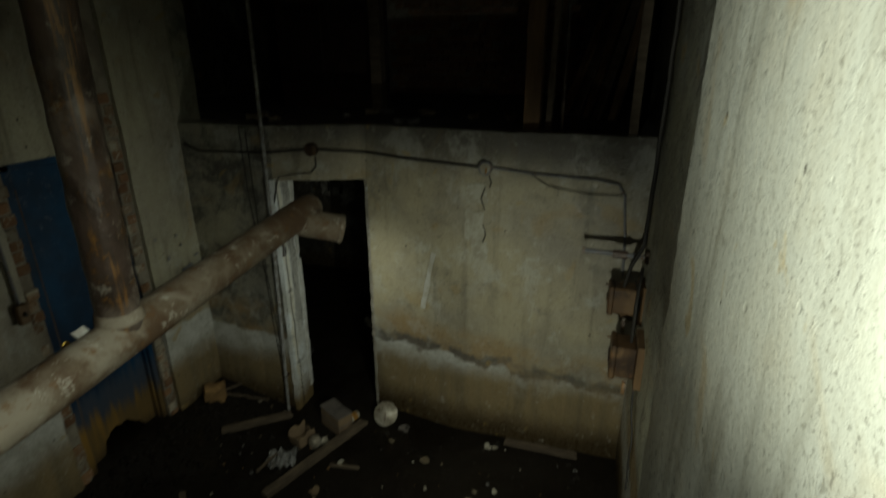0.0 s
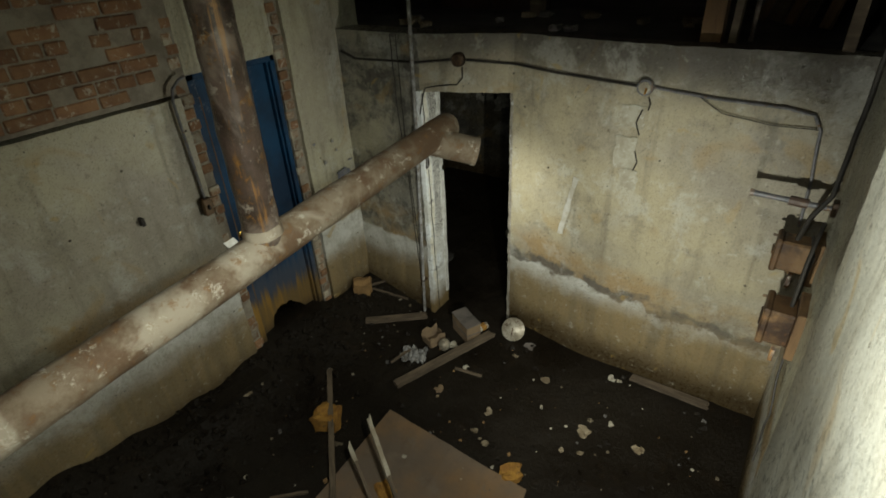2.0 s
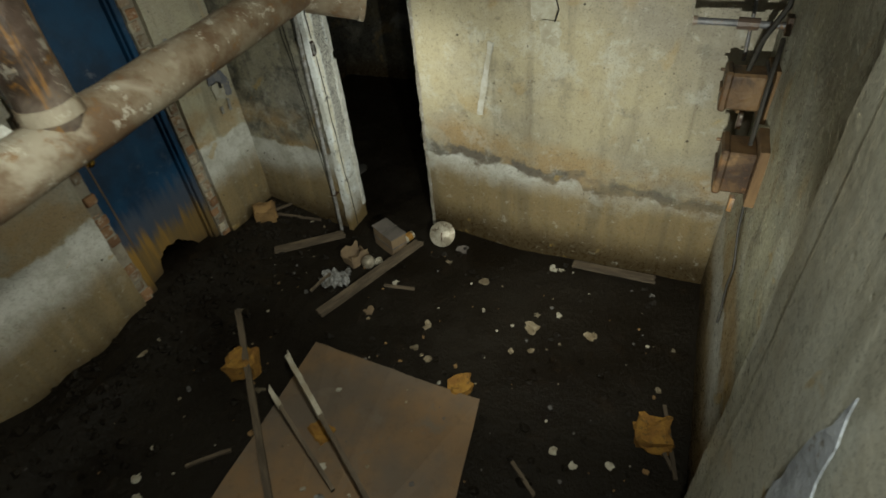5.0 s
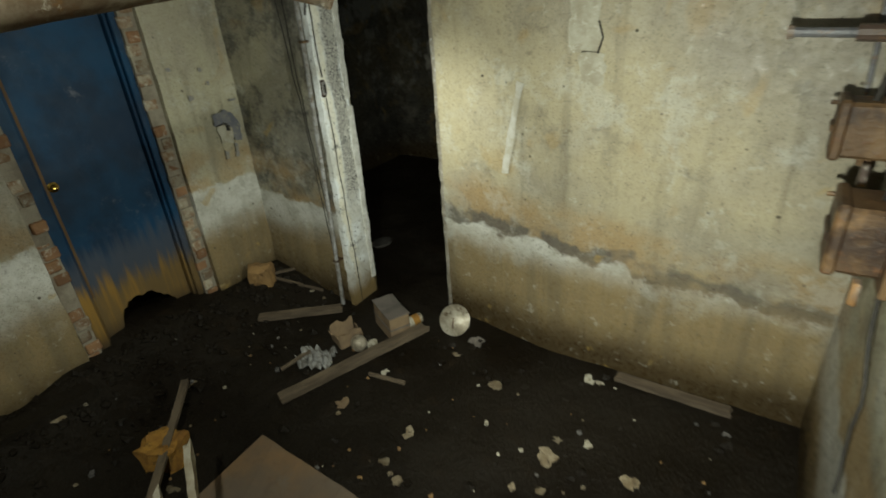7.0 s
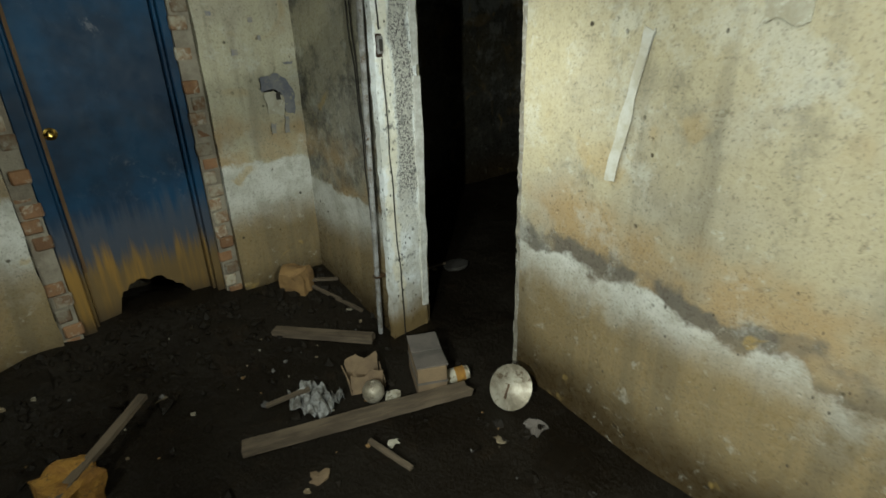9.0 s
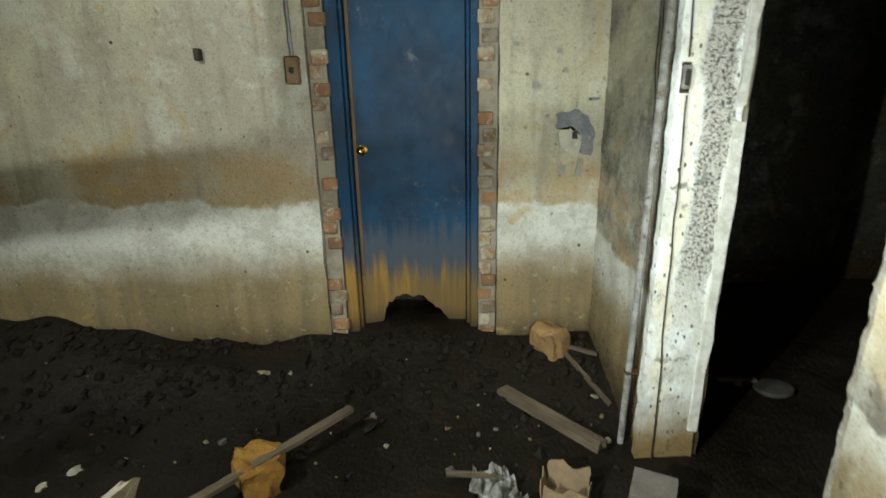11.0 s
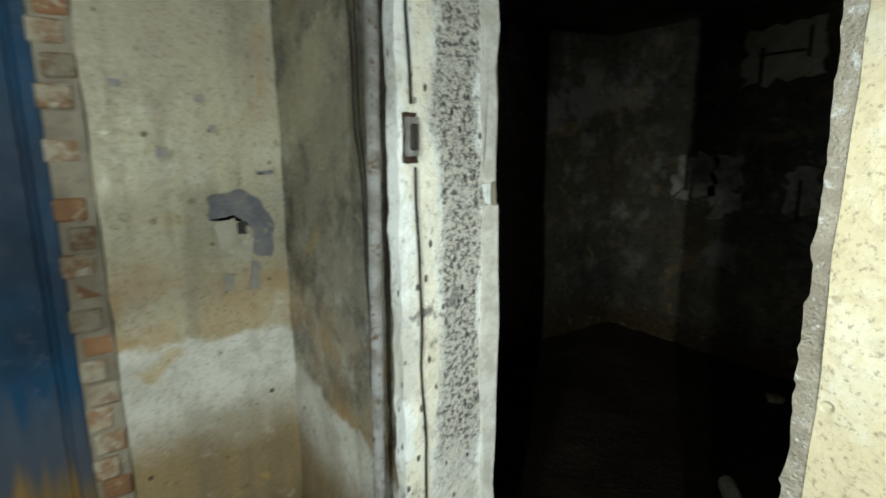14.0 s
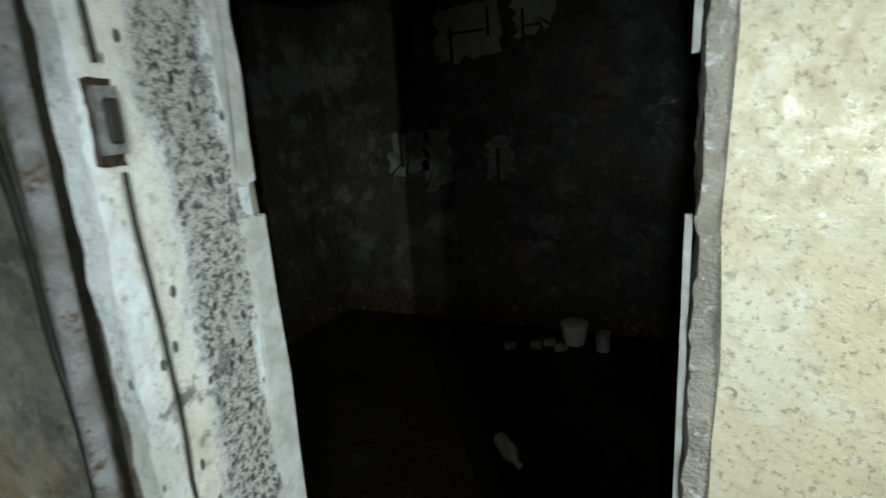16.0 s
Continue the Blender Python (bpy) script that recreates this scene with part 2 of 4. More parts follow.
def jamb_concrete():
    """Whitewashed jamb whose skin has come off along the middle, baring coarse gravel concrete."""
    b = Nodes("jamb_concrete")
    p, q = b.pos(), b.xyz(b.pos())
    bare = b.math("ADD", q[1], b.math("MULTIPLY", b.math("SUBTRACT", b.noise(p, 5, 6, 0.7), 0.5), 0.16))
    mask = b.math("MULTIPLY", b.step(bare, -0.07, -0.04), b.step(bare, 0.055, 0.035))
    mask = b.math("MULTIPLY", mask, b.step(q[2], 0.55, 0.8))
    grains = b.noise(p, 150, 3, 0.8)
    paint = b.mix(b.step(b.noise(p, 6, 6, 0.65), 0.4, 0.62), (0.8, 0.83, 0.83), (0.58, 0.58, 0.53))
    cream = b.math("MULTIPLY", b.step(bare, -0.055, -0.075), b.step(bare, -0.125, -0.105))
    paint = b.mix(b.math("MULTIPLY", cream, 0.55), paint, (0.72, 0.67, 0.5))
    speck = b.math("MULTIPLY", b.step(b.noise(p, 95, 4, 0.8), 0.5, 0.55), b.step(b.noise(p, 9, 4, 0.7), 0.34, 0.5))
    gravel = b.mix(speck, (0.8, 0.79, 0.72), (0.17, 0.16, 0.15))
    col = b.mix(mask, paint, gravel)
    col = b.mix(b.math("MULTIPLY", b.step(b.noise(p, 8, 7, 0.75), 0.56, 0.66), 0.8), col, (0.1, 0.1, 0.1))
    col = b.mix(b.math("MULTIPLY", b.step(b.noise(p, 48, 5, 0.8), 0.55, 0.68), 0.5), col, (0.16, 0.15, 0.12))
    chips = b.math("MULTIPLY", b.step(b.cells(b.pos(1, 1, 0.55), 42), 0.2, 0.12), b.step(b.noise(p, 11, 3), 0.4, 0.5))
    col = b.mix(b.math("MULTIPLY", chips, 0.9), col, (0.05, 0.05, 0.048))
    low = b.math("ADD", q[2], b.math("MULTIPLY", b.noise(p, 4, 5), 0.25))
    col = b.mix(b.step(low, 0.45, 0.2), col, (0.2, 0.14, 0.06))
    height = b.math("ADD", b.math("MULTIPLY", mask, b.math("SUBTRACT", 0.4, grains)), b.math("SUBTRACT", b.math("MULTIPLY", b.noise(p, 45, 5, 0.7), 0.5), b.math("MULTIPLY", chips, 0.4)))
    return b.done(col, 0.85, 0, b.bump(height, 1.0, 0.016), 0.25)


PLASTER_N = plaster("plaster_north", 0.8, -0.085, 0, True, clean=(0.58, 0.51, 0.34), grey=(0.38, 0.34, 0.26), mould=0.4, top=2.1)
PLASTER_C = plaster("plaster_corner", 0.72, -0.1, 0, False, clean=(0.5, 0.46, 0.32), grey=(0.3, 0.29, 0.25), mould=0.95)
PLASTER_W = plaster("plaster_west", 0.8, -0.03, 1, False, clean=(0.6, 0.56, 0.4), grey=(0.42, 0.38, 0.3), mould=0.3)
PLASTER_E = plaster("plaster_east", 0.6, 0.0, 1, False, clean=(0.52, 0.5, 0.36), grey=(0.32, 0.32, 0.26), mould=0.6)
PLASTER_PALE = plaster("plaster_pale", 0.2, 0.0, 1, False, clean=(0.7, 0.7, 0.6), grey=(0.6, 0.6, 0.52), mould=0.12, relief=0.16, col_scale=0.95)
# plaster with the darkness of unlit rooms put into its colour
PLASTER_UNLIT = plaster("plaster_unlit", -0.6, 0.0, 0, False, clean=(0.16, 0.135, 0.085), grey=(0.07, 0.065, 0.055), mould=0.9, col_scale=0.4)
MUD = mud_floor()
JAMB = jamb_concrete()
RAW_JAMB = simple("raw_jamb", (0.42, 0.38, 0.31), (0.27, 0.24, 0.19), 14, 0.9, c3=(0.66, 0.67, 0.66), bump=0.9, dist=0.02)
BLUE = blue_paint()
CONCRETE = simple("grey_concrete", (0.16, 0.15, 0.14), (0.1, 0.095, 0.09), 3, 0.85, bump=0.5, dist=0.01)
MORTAR = simple("mortar", (0.3, 0.27, 0.21), (0.2, 0.17, 0.13), 9, 0.9, bump=0.6, dist=0.01)
BRICK = simple("brick", (0.27, 0.15, 0.075), (0.2, 0.105, 0.055), 9, 0.85, c3=(0.42, 0.37, 0.29), bump=0.5, vary=0.35)
BRICK_WASHED = simple("whitewashed_brick", (0.42, 0.38, 0.29), (0.24, 0.14, 0.075), 16, 0.9, c3=(0.5, 0.47, 0.4), bump=0.7, vary=0.4)
RUST = rusty("rusted_cast_iron", 5.0, (0.27, 0.22, 0.155), (0.4, 0.35, 0.27), (0.15, 0.095, 0.055), orange=(0.24, 0.13, 0.05), flakes=0.7)
RUST_DARK = rusty("tarred_rusty_pipe", 5.0, (0.1, 0.07, 0.055), (0.2, 0.16, 0.13), (0.04, 0.028, 0.022), 0.3, (0.24, 0.12, 0.03), streaks=0.85, flakes=0.35)
RUST_BOX = rusty("rusty_brown_enamel", 7.0, (0.1, 0.057, 0.026), (0.15, 0.09, 0.042), (0.03, 0.018, 0.012), 0.5, (0.13, 0.062, 0.026))
DARK_WOOD = simple("near_black_wood", (0.03, 0.014, 0.009), (0.016, 0.009, 0.007), 5, 0.5)
WHITEWASH = simple("whitewashed_iron", (0.36, 0.36, 0.36), (0.2, 0.19, 0.17), 18, 0.8, c3=(0.13, 0.09, 0.055), bump=0.9, dist=0.01)
GREY_METAL = simple("dull_grey_metal", (0.2, 0.2, 0.21), (0.12, 0.12, 0.125), 14, 0.5, 0.3, c3=(0.2, 0.12, 0.06))
CABLE = simple("black_cable", (0.018, 0.016, 0.014), (0.03, 0.026, 0.02), 20, 0.6)
HARDBOARD = simple("wet_hardboard", (0.25, 0.155, 0.08), (0.16, 0.125, 0.095), 1.6, 0.45, c3=(0.19, 0.15, 0.115), bump=0.25)
WOOD_GREY = simple("weathered_wood", (0.16, 0.122, 0.082), (0.085, 0.064, 0.044), 5, 0.75, stretch=(1, 6, 6), local=True, bump=0.5)
WOOD_WHITE = simple("white_painted_wood", (0.48, 0.44, 0.35), (0.33, 0.28, 0.2), 7, 0.7, c3=(0.3, 0.24, 0.16), local=True, bump=0.4)
WOOD_BROWN = simple("brown_timber", (0.17, 0.1, 0.045), (0.1, 0.058, 0.028), 5, 0.75, stretch=(4, 4, 0.5), bump=0.4)
FOAM = simple("yellow_foam", (0.42, 0.22, 0.04), (0.27, 0.13, 0.03), 13, 0.9, c3=(0.15, 0.09, 0.03), bump=0.8, dist=0.01)
CARD = simple("damp_cardboard", (0.24, 0.17, 0.1), (0.17, 0.12, 0.075), 8, 0.85, bump=0.3)
CARD_GREY = simple("grey_carton", (0.15, 0.13, 0.115), (0.1, 0.09, 0.08), 8, 0.8, bump=0.2)
PAPER = simple("dirty_white_paper", (0.52, 0.49, 0.4), (0.34, 0.3, 0.22), 14, 0.8, c3=(0.13, 0.1, 0.06), vary=0.3)
PLASTIC = simple("crumpled_clear_plastic", (0.36, 0.36, 0.35), (0.12, 0.11, 0.095), 20, 0.12, bump=0.6)
SHARD = simple("ceramic_shard", (0.3, 0.25, 0.17), (0.16, 0.12, 0.07), 22, 0.7, c3=(0.05, 0.035, 0.02), vary=0.45)
STONE = simple("ochre_stone", (0.33, 0.2, 0.08), (0.2, 0.12, 0.055), 9, 0.85, bump=0.7, dist=0.01)
TIN = simple("pale_tin", (0.46, 0.42, 0.34), (0.2, 0.17, 0.12), 11, 0.4, 0.3, c3=(0.1, 0.065, 0.035))
BRASS = simple("brass", (0.65, 0.45, 0.12), (0.5, 0.33, 0.08), 20, 0.22, 1.0, bump=0.05)
CHALK = simple("chalk_white", (0.68, 0.68, 0.64), (0.5, 0.49, 0.44), 25, 0.9)
SLATE = simple("slate_blue_grime", (0.21, 0.21, 0.23), (0.3, 0.28, 0.24), 14, 0.9, c3=(0.3, 0.28, 0.21))
FILLER = simple("grey_filler", (0.44, 0.42, 0.34), (0.33, 0.3, 0.22), 14, 0.9, c3=(0.5, 0.48, 0.4), bump=0.5)
PATCH_DARK = simple("grey_bare_plaster", (0.26, 0.25, 0.21), (0.12, 0.11, 0.09), 12, 0.9, bump=0.5)
PATCH = simple("pale_filler", (0.52, 0.51, 0.46), (0.42, 0.39, 0.31), 20, 0.9, bump=0.4)


# ---- builders ----
def link(name, bm, mat, parent=None, label="", smooth=False):
    me = bpy.data.meshes.new(name)
    bmesh.ops.recalc_face_normals(bm, faces=bm.faces)
    bm.to_mesh(me)
    bm.free()
    for m in mat if isinstance(mat, (list, tuple)) else (mat,):
        me.materials.append(m)
    if smooth:
        for f in me.polygons:
            f.use_smooth = True
        me.set_sharp_from_angle(angle=radians(40))
    ob = new(name, me)
    ob.parent = parent
    if label:
        ob["label"] = label
    return ob


part = link


def thing(name, m, label, category, group=""):
    ob = new(name)
    ob.empty_display_size = 0.1
    ob.matrix_world = m
    return tagged(ob, label, category, group)


def structure(ob, label="", category=""):
    return tagged(ob, label, category, "", "structure")


def block(lo, hi, bevel=0.0):
    """A bmesh box between two corners."""
    bm = bmesh.new()
    bmesh.ops.create_cube(bm, size=1)
    for v in bm.verts:
        v.co = [lo[i] + (v.co[i] + 0.5) * (hi[i] - lo[i]) for i in range(3)]
    if bevel:
        bmesh.ops.bevel(bm, geom=list(bm.edges), offset=bevel, segments=1, affect="EDGES")
    return bm


def slab(lo, hi, cell, rough, freq=6.0, hole=None):
    """A masonry block cut into cells whose skin and edges are uneven; hole(centre) leaves faces out."""
    lo, hi = Vector(lo), Vector(hi)
    n = [max(1, round((hi[i] - lo[i]) / cell)) for i in range(3)]
    verts, faces, at = [], [], {}

    def vert(idx):
        if idx not in at:
            p = Vector([lo[i] + (hi[i] - lo[i]) * idx[i] / n[i] for i in range(3)])
            d = noise.noise_vector(p * freq) * 0.6 + noise.noise_vector(p * freq * 3.1) * 0.4
            at[idx] = len(verts)
            verts.append(p + d * rough)
        return at[idx]

    for ax in range(3):
        a, b = [i for i in range(3) if i != ax]
        for side in (0, n[ax]):
            for i in range(n[a]):
                for j in range(n[b]):
                    quad = []
                    for di, dj in ((0, 0), (1, 0), (1, 1), (0, 1)):
                        idx = [0, 0, 0]
                        idx[ax], idx[a], idx[b] = side, i + di, j + dj
                        quad.append(tuple(idx))
                    faces.append([vert(q) for q in quad])
    bm = bmesh.new()
    vs = [bm.verts.new(v) for v in verts]
    for f in faces:
        bm.faces.new([vs[i] for i in f])
    return bm


def tube(points, radius, sides=12, cap=True, rough=0.0):
    """A round bar or pipe along points (radius: one number, or one for each point)."""
    bm = bmesh.new()
    pts = [Vector(p) for p in points]
    rings = []
    side = None
    for i, p in enumerate(pts):
        d = (pts[min(i + 1, len(pts) - 1)] - pts[max(i - 1, 0)]).normalized()
        if side is None:
            side = d.orthogonal().normalized()
        side = (side - d * side.dot(d)).normalized()
        up = d.cross(side)
        r = radius[i] if isinstance(radius, (list, tuple)) else radius
        ring = []
        for k in range(sides):
            a = 2 * math.pi * k / sides
            q = p + (side * math.cos(a) + up * math.sin(a)) * r
            if rough:
                q += noise.noise_vector(q * 14) * rough
            ring.append(bm.verts.new(q))
        rings.append(ring)
    for r0, r1 in zip(rings, rings[1:]):
        for k in range(sides):
            bm.faces.new((r0[k], r0[(k + 1) % sides], r1[(k + 1) % sides], r1[k]))
    if cap:
        bm.faces.new(rings[0][::-1]), bm.faces.new(rings[-1])
    return bm


def between(a, b, n):
    a, b = Vector(a), Vector(b)
    return [a.lerp(b, i / n) for i in range(n + 1)]


def sagging(points, step=0.05, wander=0.006, seed=0.0):
    """Points along a slack cable."""
    out = []
    for a, b in zip(points, points[1:]):
        a, b = Vector(a), Vector(b)
        n = max(2, int((b - a).length / step))
        out += [a.lerp(b, i / n) for i in range(n)]
    out.append(Vector(points[-1]))
    return [p + noise.noise_vector(p * 7 + Vector((seed, 0, 0))) * wander for p in out]


def lathe(profile, sides=20):
    """A turned shape from (radius, z) pairs."""
    bm = bmesh.new()
    rings = [[bm.verts.new((r * math.cos(2 * math.pi * k / sides), r * math.sin(2 * math.pi * k / sides), z)) for k in range(sides)] for r, z in profile]
    for r0, r1 in zip(rings, rings[1:]):
        for k in range(sides):
            bm.faces.new((r0[k], r0[(k + 1) % sides], r1[(k + 1) % sides], r1[k]))
    bm.faces.new(rings[0][::-1]), bm.faces.new(rings[-1])
    return bm


def rock(size, seed, rough=0.3, cuts=2):
    """An angular lump: a cube cut up and pushed about."""
    bm = bmesh.new()
    bmesh.ops.create_cube(bm, size=1)
    bmesh.ops.subdivide_edges(bm, edges=bm.edges[:], cuts=cuts, use_grid_fill=True)
    off = Vector((seed * 3.7, seed * 1.3, seed * 2.1))
    for v in bm.verts:
        k = 0.75 + 0.25 * (0.87 / max(v.co.length, 0.1))
        v.co = v.co * k + noise.noise_vector(v.co * 2.2 + off) * rough
        v.co = Vector((v.co.x * size[0], v.co.y * size[1], v.co.z * size[2]))
    return bm


def ragged(outline, thick, wave=0.01, steps=5, seed=0.0, warp=0.0):
    """A flat piece with a broken outline, thick metres deep."""
    pts = []
    for (x0, y0), (x1, y1) in zip(outline, outline[1:] + outline[:1]):
        for i in range(steps):
            p = Vector((x0 + (x1 - x0) * i / steps, y0 + (y1 - y0) * i / steps, 0))
            if i:
                p += noise.noise_vector(p * 23 + Vector((seed, seed, 0))) * wave
            p.z = noise.noise(p * 9 + Vector((0, seed, 4))) * warp
            pts.append(p)
    bm = bmesh.new()
    low = [bm.verts.new(p) for p in pts]
    top = [bm.verts.new(p + Vector((0, 0, thick))) for p in pts]
    n = len(pts)
    c0, c1 = bm.verts.new(sum(pts, Vector()) / n), bm.verts.new(sum(pts, Vector()) / n + Vector((0, 0, thick)))
    for i in range(n):
        j = (i + 1) % n
        bm.faces.new((low[i], low[j], top[j], top[i]))
        bm.faces.new((c0, low[j], low[i])), bm.faces.new((c1, top[i], top[j]))
    return bm


def crumple(w, d, h, seed, cells=9):
    """A crumpled sheet."""
    bm = bmesh.new()
    bmesh.ops.create_grid(bm, x_segments=cells, y_segments=cells, size=0.5)
    for v in bm.verts:
        p = v.co.copy()
        k = noise.noise(p * 4 + Vector((seed, 0, 0)))
        v.co = Vector((p.x * w, p.y * d, abs(k) * h * 1.8 + 0.25 * h * abs(noise.noise(p * 11 + Vector((seed, 2, 0))))))
        v.co += Vector(noise.noise_vector(p * 6 + Vector((0, seed, 0)))).to_3d() * 0.12 * min(w, d)
        v.co.z = max(v.co.z, 0.002)
    return bm


def ground(x, y):
    """Height of the mud: level in the room, heaped against the west wall and the blue door."""
    z = 0.012 * noise.noise(Vector((x * 2.3, y * 2.3, 0))) + 0.008 * noise.noise(Vector((x * 7, y * 7, 3)))
    heap = math.exp(-((max(0.0, x + 0.05) / 0.42) ** 2)) * (0.15 + 0.06 * noise.noise(Vector((x * 3, y * 3, 8))))
    heap *= 1.0 + 1.1 * min(1.0, max(0.0, (-1.9 - y) / 0.9))
    door = 0.05 * math.exp(-((x - 0.02) / 0.3) ** 2 - ((y + 1.0) / 0.3) ** 2)
    return z + (heap + door if y < 0.05 else 0.0)


# ---- the large structure ----
def north_face(x):
    """How far the north wall's face stands back (+) or forward (-) at x: back at the doorway's edge, forward at the west corner."""
    if x > 1.34:
        return 0.105 * max(0.0, min(1.0, (2.05 - x) / 0.7))
    return 0.105 - 0.22 * min(1.0, (1.34 - x) / 0.6)


def mud_sheet():
    bm = bmesh.new()
    step, x0, x1, y0, y1 = 0.05, -1.6, 3.5, -4.4, 3.2
    nx, ny = round((x1 - x0) / step), round((y1 - y0) / step)
    vs = [[bm.verts.new((x0 + i * step, y0 + j * step, ground(x0 + i * step, y0 + j * step))) for j in range(ny + 1)] for i in range(nx + 1)]
    for i in range(nx):
        for j in range(ny):
            bm.faces.new((vs[i][j], vs[i + 1][j], vs[i + 1][j + 1], vs[i][j + 1]))
    return structure(link("floor", bm, MUD, smooth=True), "wet black mud floor strewn with rubbish", "floor")


mud_sheet()

# north wall: a low basement wall with a ragged doorway; the upper storey's slab lies on it
east_part = slab((1.342, 0, -0.1), (3.3, 0.13, 2.275), 0.05, 0.01, 7)
for v in east_part.verts:
    v.co.y += north_face(v.co.x)
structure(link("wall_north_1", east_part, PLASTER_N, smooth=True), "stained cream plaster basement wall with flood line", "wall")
lintel = slab((0.733, 0.0, 1.9), (1.344, 0.13, 2.275), 0.05, 0.01, 7)
for v in lintel.verts:
    # the wall comes forward towards the corner
    if v.co.y < 0.06:
        v.co.y += north_face(v.co.x)
    else:
        v.co.y += 0.105
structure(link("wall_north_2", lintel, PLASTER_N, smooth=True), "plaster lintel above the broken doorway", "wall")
structure(link("wall_north_3", slab((-0.05, -0.115, -0.1), (0.735, 0.1, 2.275), 0.06, 0.007), PLASTER_C, smooth=True), "stained plaster wall beside the corner", "wall")
jamb = structure(link("door_jamb_1", slab((0.71, -0.14, -0.1), (0.748, 0.075, 1.905), 0.016, 0.008, 13), JAMB, smooth=True), "whitewashed door jamb with bare gravel concrete", "jamb")
jamb_2 = structure(link("door_jamb_2", slab((1.316, 0.111, -0.1), (1.346, 0.232, 1.905), 0.012, 0.009, 22), RAW_JAMB, smooth=True), "broken whitewashed jamb of the doorway", "jamb")
for k, (z0, z1) in enumerate(((1.3, 1.95), (0.12, 1.25))):
    # strips of paint-covered skin that still stick out at the back edge of the jamb
    bm = ragged([(0.045, z0), (0.078, z0), (0.086, z1), (0.05, z1)], 0.012, 0.014, 9, k * 2.0)
    for v in bm.verts:
        v.co = Vector((0.746 + v.co.z, v.co.x, v.co.y))
    part("plaster_edge", bm, CHALK, jamb, "bluish white plaster skin")
for k, (z0, z1) in enumerate(((1.42, 1.9), (0.1, 1.22))):
    bm = ragged([(0.1, z0), (0.132, z0), (0.13, z1), (0.118, z1)], 0.009, 0.022, 12, 4 + k * 2.0)
    for v in bm.verts:
        v.co = Vector((1.314 - v.co.z, v.co.x + 0.105, v.co.y))
    part("plaster_edge", bm, CHALK, jamb_2, "bluish white plaster skin")

# west wall, with the opening of the blue door
structure(link("wall_west_1", slab((-0.25, -4.4, -0.1), (0.0, -1.415, 2.1), 0.08, 0.012), PLASTER_W, smooth=True), "cream plaster wall with pale flood band", "wall")
structure(link("wall_west_2", slab((-0.25, -0.585, -0.1), (0.0, -0.06, 4.3), 0.06, 0.01), PLASTER_W, smooth=True), "cream plaster wall beside the blue door", "wall")
brick_left = structure(link("wall_west_3", block((-0.25, -1.412, -0.1), (-0.028, -1.335, 4.3)), MORTAR), "bare brick strip beside the blue door", "wall")
brick_right = structure(link("wall_west_4", block((-0.25, -0.672, -0.1), (-0.028, -0.588, 4.3)), MORTAR), "bare brick strip beside the blue door", "wall")
structure(link("wall_west_5", block((-0.25, -1.333, 2.2), (-0.03, -0.674, 4.3)), PLASTER_W), "plaster above the blue door", "wall")
brick_upper = structure(link("wall_west_6", block((-0.25, -4.4, 2.115), (-0.022, -1.415, 4.3)), MORTAR), "old brick wall with worn plaster", "wall")
# wall added behind the leaf, coloured dark for the shade in its hole
structure(link("wall_west_7", block((-0.6, -1.5, -0.1), (-0.5, -0.5, 2.3)), PLASTER_UNLIT), "unlit-toned wall added behind the blue door", "wall")

# east wall and the paler wall beside the landing, which stands forward of it
structure(link("wall_east_1", slab((3.21, -1.85, -0.1), (3.45, 0.0, 4.3), 0.08, 0.014), PLASTER_E, smooth=True), "greenish stained plaster wall", "wall")
pale_wall = structure(link("wall_east_2", slab((3.123, -4.4, -0.1), (3.45, -1.86, 4.3), 0.08, 0.006), PLASTER_PALE, smooth=True), "smooth whitewashed wall beside the landing", "wall")
structure(link("wall_corner_trim", slab((3.131, -1.88, -0.1), (3.22, -1.72, 4.3), 0.04, 0.007, 7), PLASTER_PALE, smooth=True), "chipped white plaster corner", "wall")
# unseen closing wall, coloured dark like the unlit rooms
structure(link("wall_south", slab((-0.25, -4.6, -0.1), (3.45, -4.4, 4.3), 0.2, 0.01), PLASTER_UNLIT, smooth=True), "plain closing wall in unlit-toned plaster", "wall")
structure(link("landing", slab((2.66, -4.4, 1.05), (3.13, -2.75, 1.22), 0.1, 0.006), CONCRETE, smooth=True), "bare concrete landing", "landing")
# unseen support wall added under the slab, in the same darkened plaster
structure(link("landing_wall", slab((2.7, -4.4, -0.1), (3.13, -2.8, 1.05), 0.12, 0.008), PLASTER_UNLIT, smooth=True), "plastered wall under the landing", "wall")

# upper storey behind the north wall, its unlit walls coloured dark
structure(link("upper_floor", slab((-1.6, 0.125, 2.14), (3.45, 3.4, 2.262), 0.07, 0.012, 4), CONCRETE, smooth=True), "dusty concrete floor of the upper storey", "floor")
brick_far = structure(link("wall_upper_1", block((0.35, 3.02, 2.26), (2.5, 3.2, 4.3)), MORTAR), "dim brick wall of the upper storey", "wall")
structure(link("wall_upper_2", block((-1.6, 3.2, 2.26), (3.45, 3.4, 4.3)), PLASTER_UNLIT), "wall of the upper storey toned dark as unlit", "wall")
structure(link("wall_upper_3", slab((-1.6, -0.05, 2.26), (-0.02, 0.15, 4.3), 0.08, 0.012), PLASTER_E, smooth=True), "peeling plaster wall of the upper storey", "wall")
structure(link("wall_upper_4", block((3.21, 0.0, 2.26), (3.45, 3.2, 4.3)), PLASTER_UNLIT), "wall of the upper storey toned dark as unlit", "wall")
